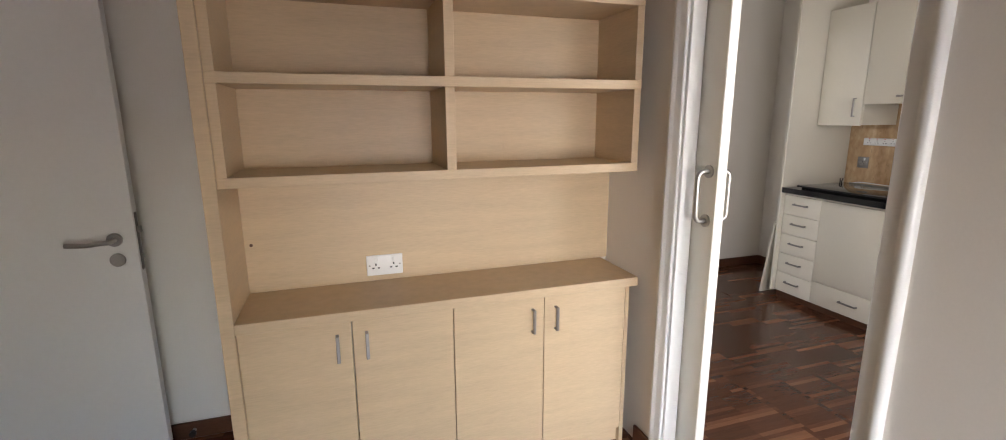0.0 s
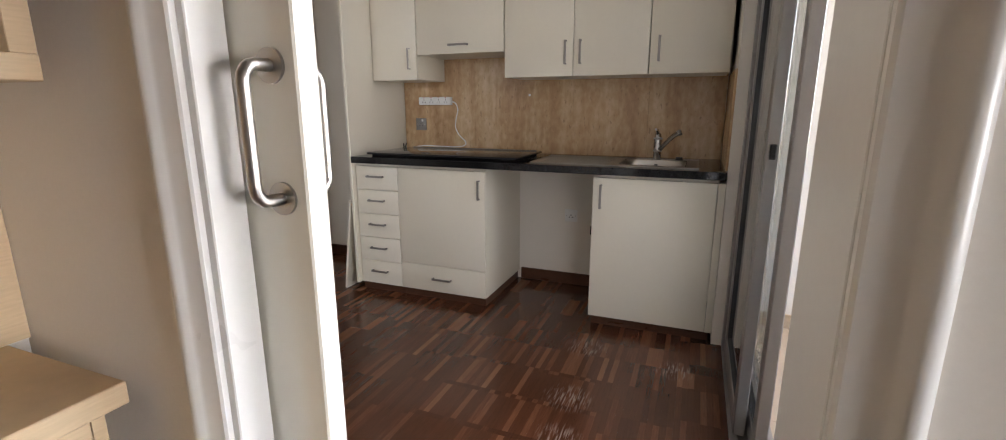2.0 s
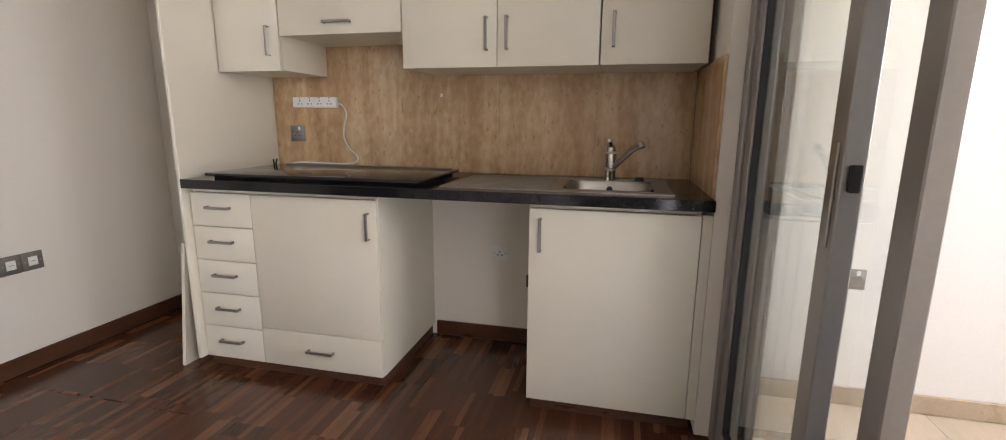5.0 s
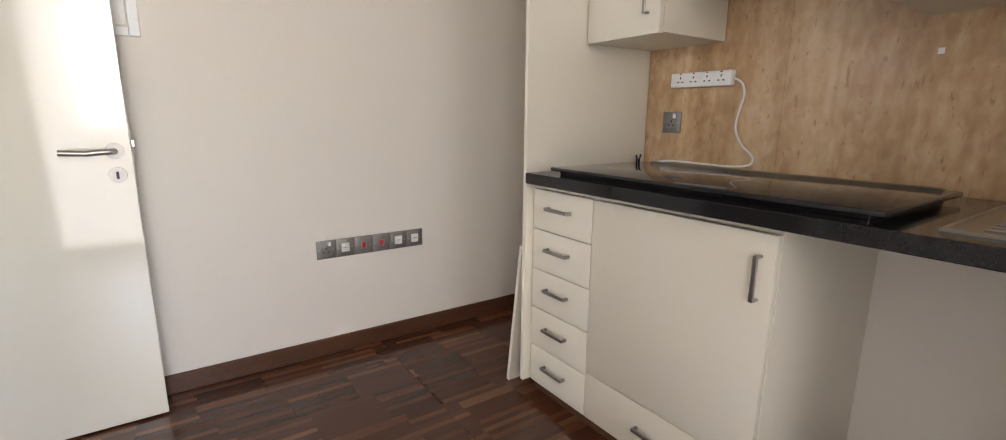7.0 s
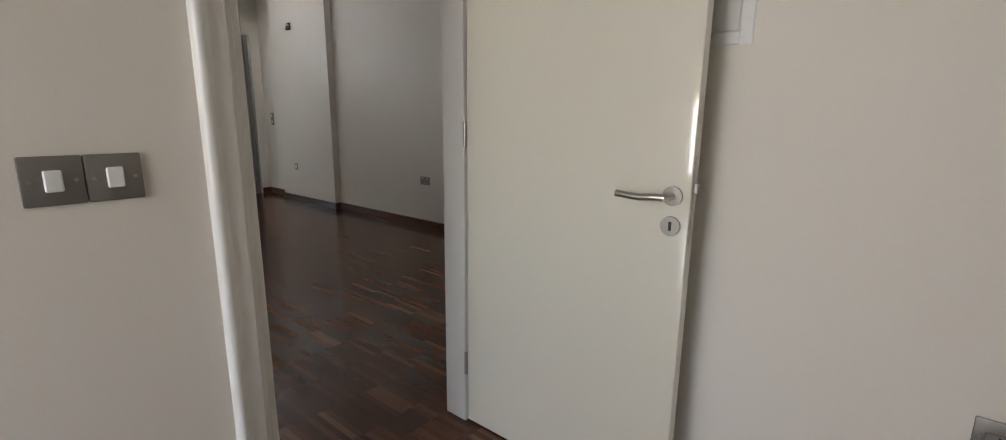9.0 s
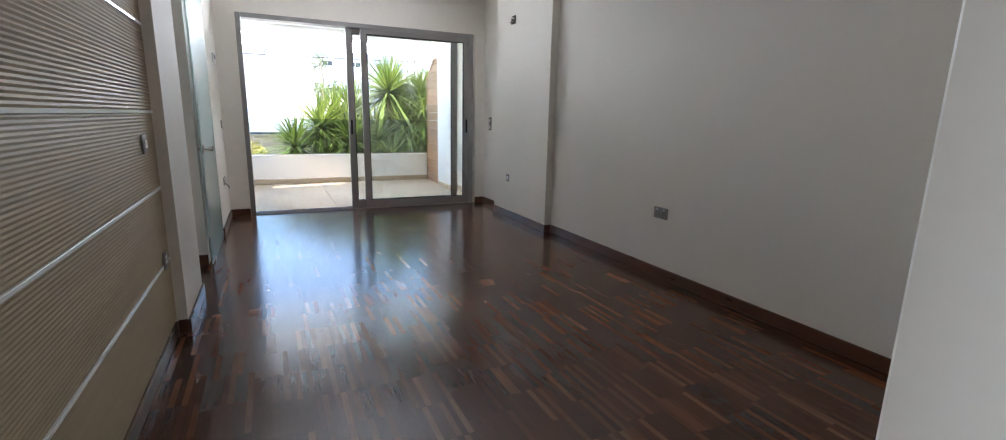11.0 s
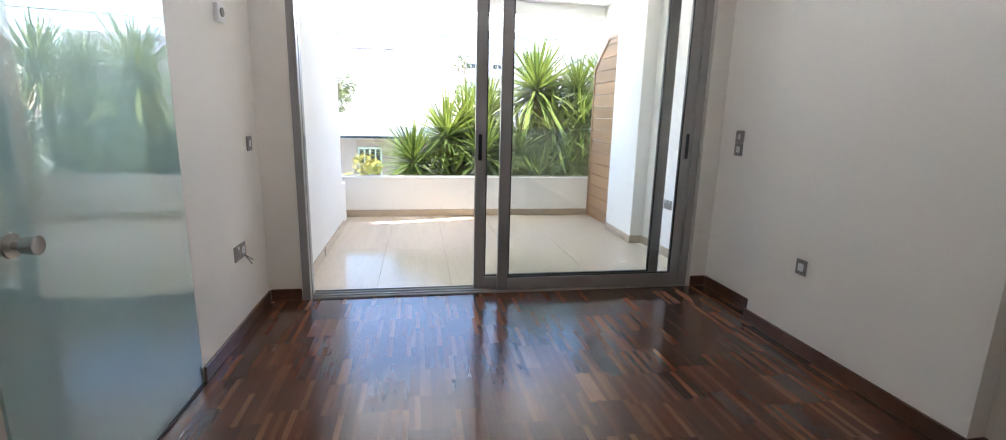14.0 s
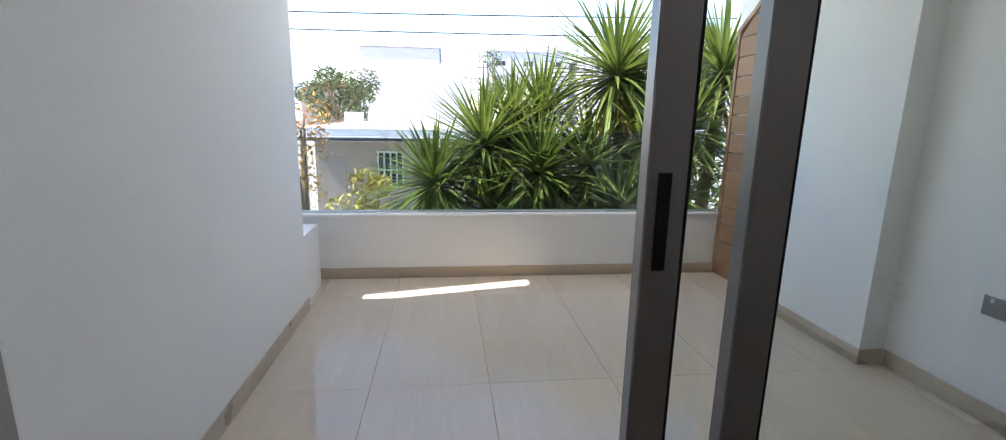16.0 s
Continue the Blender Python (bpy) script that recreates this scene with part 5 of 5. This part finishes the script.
block("large blank white building", -60, -46, -2.5, 3.9, 6.5, RENDER_W, 0, 0, roofbox=((-60, -46, 3.9, 6.3, GZ, 5.3),))
block("white apartment building with windows", -72, -61, 9.0, 18.5, 8.3, RENDER_W, 2, 3, balcony=True, roofbox=((-70, -64, 14.0, 17.5, 8.55, 10.0),))
block("pale building behind yuccas", -66, -52, 19.5, 33, 7.4, RENDER_W, 2, 4, balcony=True)
block("distant white building with small windows", -110, -95, -28, -17, 6.0, RENDER_W, 1, 4)
block("distant low pale building", -90, -80, -16.5, -8, 4.2, RENDER_B, 1, 3)
block("white building beside terrace", 12, 24, -16, 12, 9.5, RENDER_W, 2, 4)
rr = thing("red_roof", "distant red tiled roof", "roof", (-92, -12, 4.45))
part("tiles", Shape().prism([(-16.6, 4.45), (-7.9, 4.45), (-12.2, 6.0)], "x", -91, -79.5), RED_TILE, rr)


def scaffold(x, y0, y1, z0, z1):
    s = thing("scaffold", "thin metal scaffold frame beside white building", "scaffold", (x, y0, GZ))
    for y in (y0, (y0 + y1) / 2, y1):
        part("pole", Shape().cyl((x, y, GZ), (x, y, z1), 0.06, n=8), PLATE, s)
    z = z0
    while z < z1:
        part("rail", Shape().cyl((x, y0, z), (x, y1, z), 0.05, n=8), PLATE, s)
        z += 1.2


scaffold(-60, 7.2, 9.0, 4.0, 8.2)
scaffold(-50, 16.5, 18.0, 3.0, 8.4)

pl = thing("power_line", "thin black overhead cables between wooden poles", "power line", (-14.5, -20, GZ))
for yp, zp in ((-20, 3.9), (30, 4.9)):
    part("pole", Shape().cyl((-14.5, yp, GZ), (-14.5, yp, zp), 0.12, 0.09, 12), BARK, pl)
    part("cross_arm", bar(-15.1, -13.9, yp - 0.05, yp + 0.05, zp - 0.25, zp - 0.12), BARK, pl)
for z0, z1, x in ((3.07, 3.24, -14.0), (2.76, 2.86, -14.0), (3.75, 3.9, -15.0)):
    pts = []
    for i in range(21):
        y = -20 + 50 * i / 20
        pts.append((x, y, z0 + (z1 - z0) * (y - 1) / 7.2 + ((y - 5) / 25) ** 2 * 0.5))
    part("wire", Shape().tube(pts, 0.012, 6), DARK, pl)

# ---------------------------------------------------------------- floor pieces
def strip_mesh(name, rects, z=0.0, length=0.245, width=0.0245, gap=0.0001, thick=0.011, seed=1):
    r = np.random.default_rng(seed)
    vs, fs, tone = [], [], []
    for x0, x1, y0, y1 in rects:
        y = y0
        row = 0
        while y < y1 - 0.004:
            ye = min(y + width, y1)
            if row % 8 == 0:
                shift = r.uniform(0, length)
                blocks = r.uniform(0, 1, 80)
            x = x0 - shift - r.uniform(0, 0.012)
            k = 0
            while x < x1 - 0.003:
                xa, xb = max(x, x0), min(x + length, x1)
                if xb - xa > 0.01:
                    zz = z - r.uniform(0, 0.0001)
                    n = len(vs)
                    for q in (zz - thick, zz):
                        vs += [(xa + gap, y + gap, q), (xb - gap, y + gap, q), (xb - gap, ye - gap, q), (xa + gap, ye - gap, q)]
                    fs += [(n + 4, n + 5, n + 6, n + 7), (n, n + 1, n + 5, n + 4), (n + 1, n + 2, n + 6, n + 5), (n + 2, n + 3, n + 7, n + 6), (n + 3, n, n + 4, n + 7)]
                    tone += [blocks[k]] * 5
                x += length
                k += 1
            y += width
            row += 1
    me = bpy.data.meshes.new(name)
    me.from_pydata(vs, [], fs)
    me.attributes.new("block", "FLOAT", "FACE").data.foreach_set("value", tone)
    me.materials.append(FLOOR_WOOD)
    return me


def floor_part(name, label, rects, seed):
    fl = tagged(new(name, strip_mesh(name, rects, seed=seed)), label, "floor", kind="structure")
    return fl


floor_part("floor_study", "dark reddish mosaic parquet of narrow strips", ((-1.08, AX0, -1.6, 3.22),), 2)
MX0, MX1, MY0, MY1 = 2.60, 3.58, 1.95, 2.685
kitchen_floor = floor_part("floor_kitchen", "dark reddish mosaic parquet in kitchen", ((AX0, AX1, P0, P1), (AX1, MX0, 1.486, KY), (MX1, KX, 1.486, KY), (MX0, MX1, 1.486, MY0), (MX0, MX1, MY1, KY)), 3)
floor_part("floor_bedroom", "dark mosaic parquet in bedroom", ((-6.12, EX, -1.6, 3.10), (EX, -1.20, -1.6, 3.20)), 4)
NX0, NX1, NY0, NY1 = -2.20, -1.22, 4.20, 5.45
fl = floor_part("floor_living", "glossy dark mosaic parquet of narrow strips", ((EX + 0.006, NX0, 3.35, 6.578), (NX0, NX1, 3.20, NY0), (NX0, NX1, NY1, RY), (NX1, AX0, 3.325, RY), (AX0, AX1, D0, D1), (-2.50, NX0, 3.20, 3.35)), 5)
one = strip_mesh("strip", ((-0.1225, 0.1225, 0, 0.0245),), seed=9)
rp = random.Random(21)


def loose_strips(parent, x0, y0, y1):
    """Strips laid one by one, four to a row."""
    for i in range(round((y1 - y0) / 0.0245)):
        for k in range(4):
            o = new("strip", one)
            o.parent = parent
            o.location = (x0 + 0.1225 + k * 0.245, y0 + i * 0.0245, -rp.uniform(0, 0.0001))


loose_strips(fl, NX0, NY0, NY1)
loose_strips(kitchen_floor, MX0, MY0, MY1)

bt = tagged(new("balcony_floor"), "polished beige marble tiles with fine dark joints", "floor", kind="structure")
ys = (3.537, 4.065, 4.62, 5.21, 5.775, 6.34, 6.70)
xs = (BX, -6.94, -5.74, EX - 0.152)
for a, b in zip(ys, ys[1:]):
    for c, d in zip(xs, xs[1:]):
        part("tile", bar(c + 0.001, d - 0.001, a + 0.001, b - 0.001, -0.034, -0.02, bevel=0.0006), TILE, bt)
part("tile", bar(BX, -6.80, 2.95, 3.5355, -0.034, -0.02), TILE, bt)
tt = tagged(new("terrace_floor"), "pale beige stone tiles with fine joints", "floor", kind="structure")
ys = (-1.5, -0.50, 0.04, 0.575, 1.11, 1.375)
xs = (AX1, 2.6, 3.35, 4.34)
for a, b in zip(ys, ys[1:]):
    for c, d in zip(xs, xs[1:]):
        part("tile", bar(c + 0.001, d - 0.001, a + 0.001, b - 0.001, -0.034, -0.02, bevel=0.0006), TILE, tt)
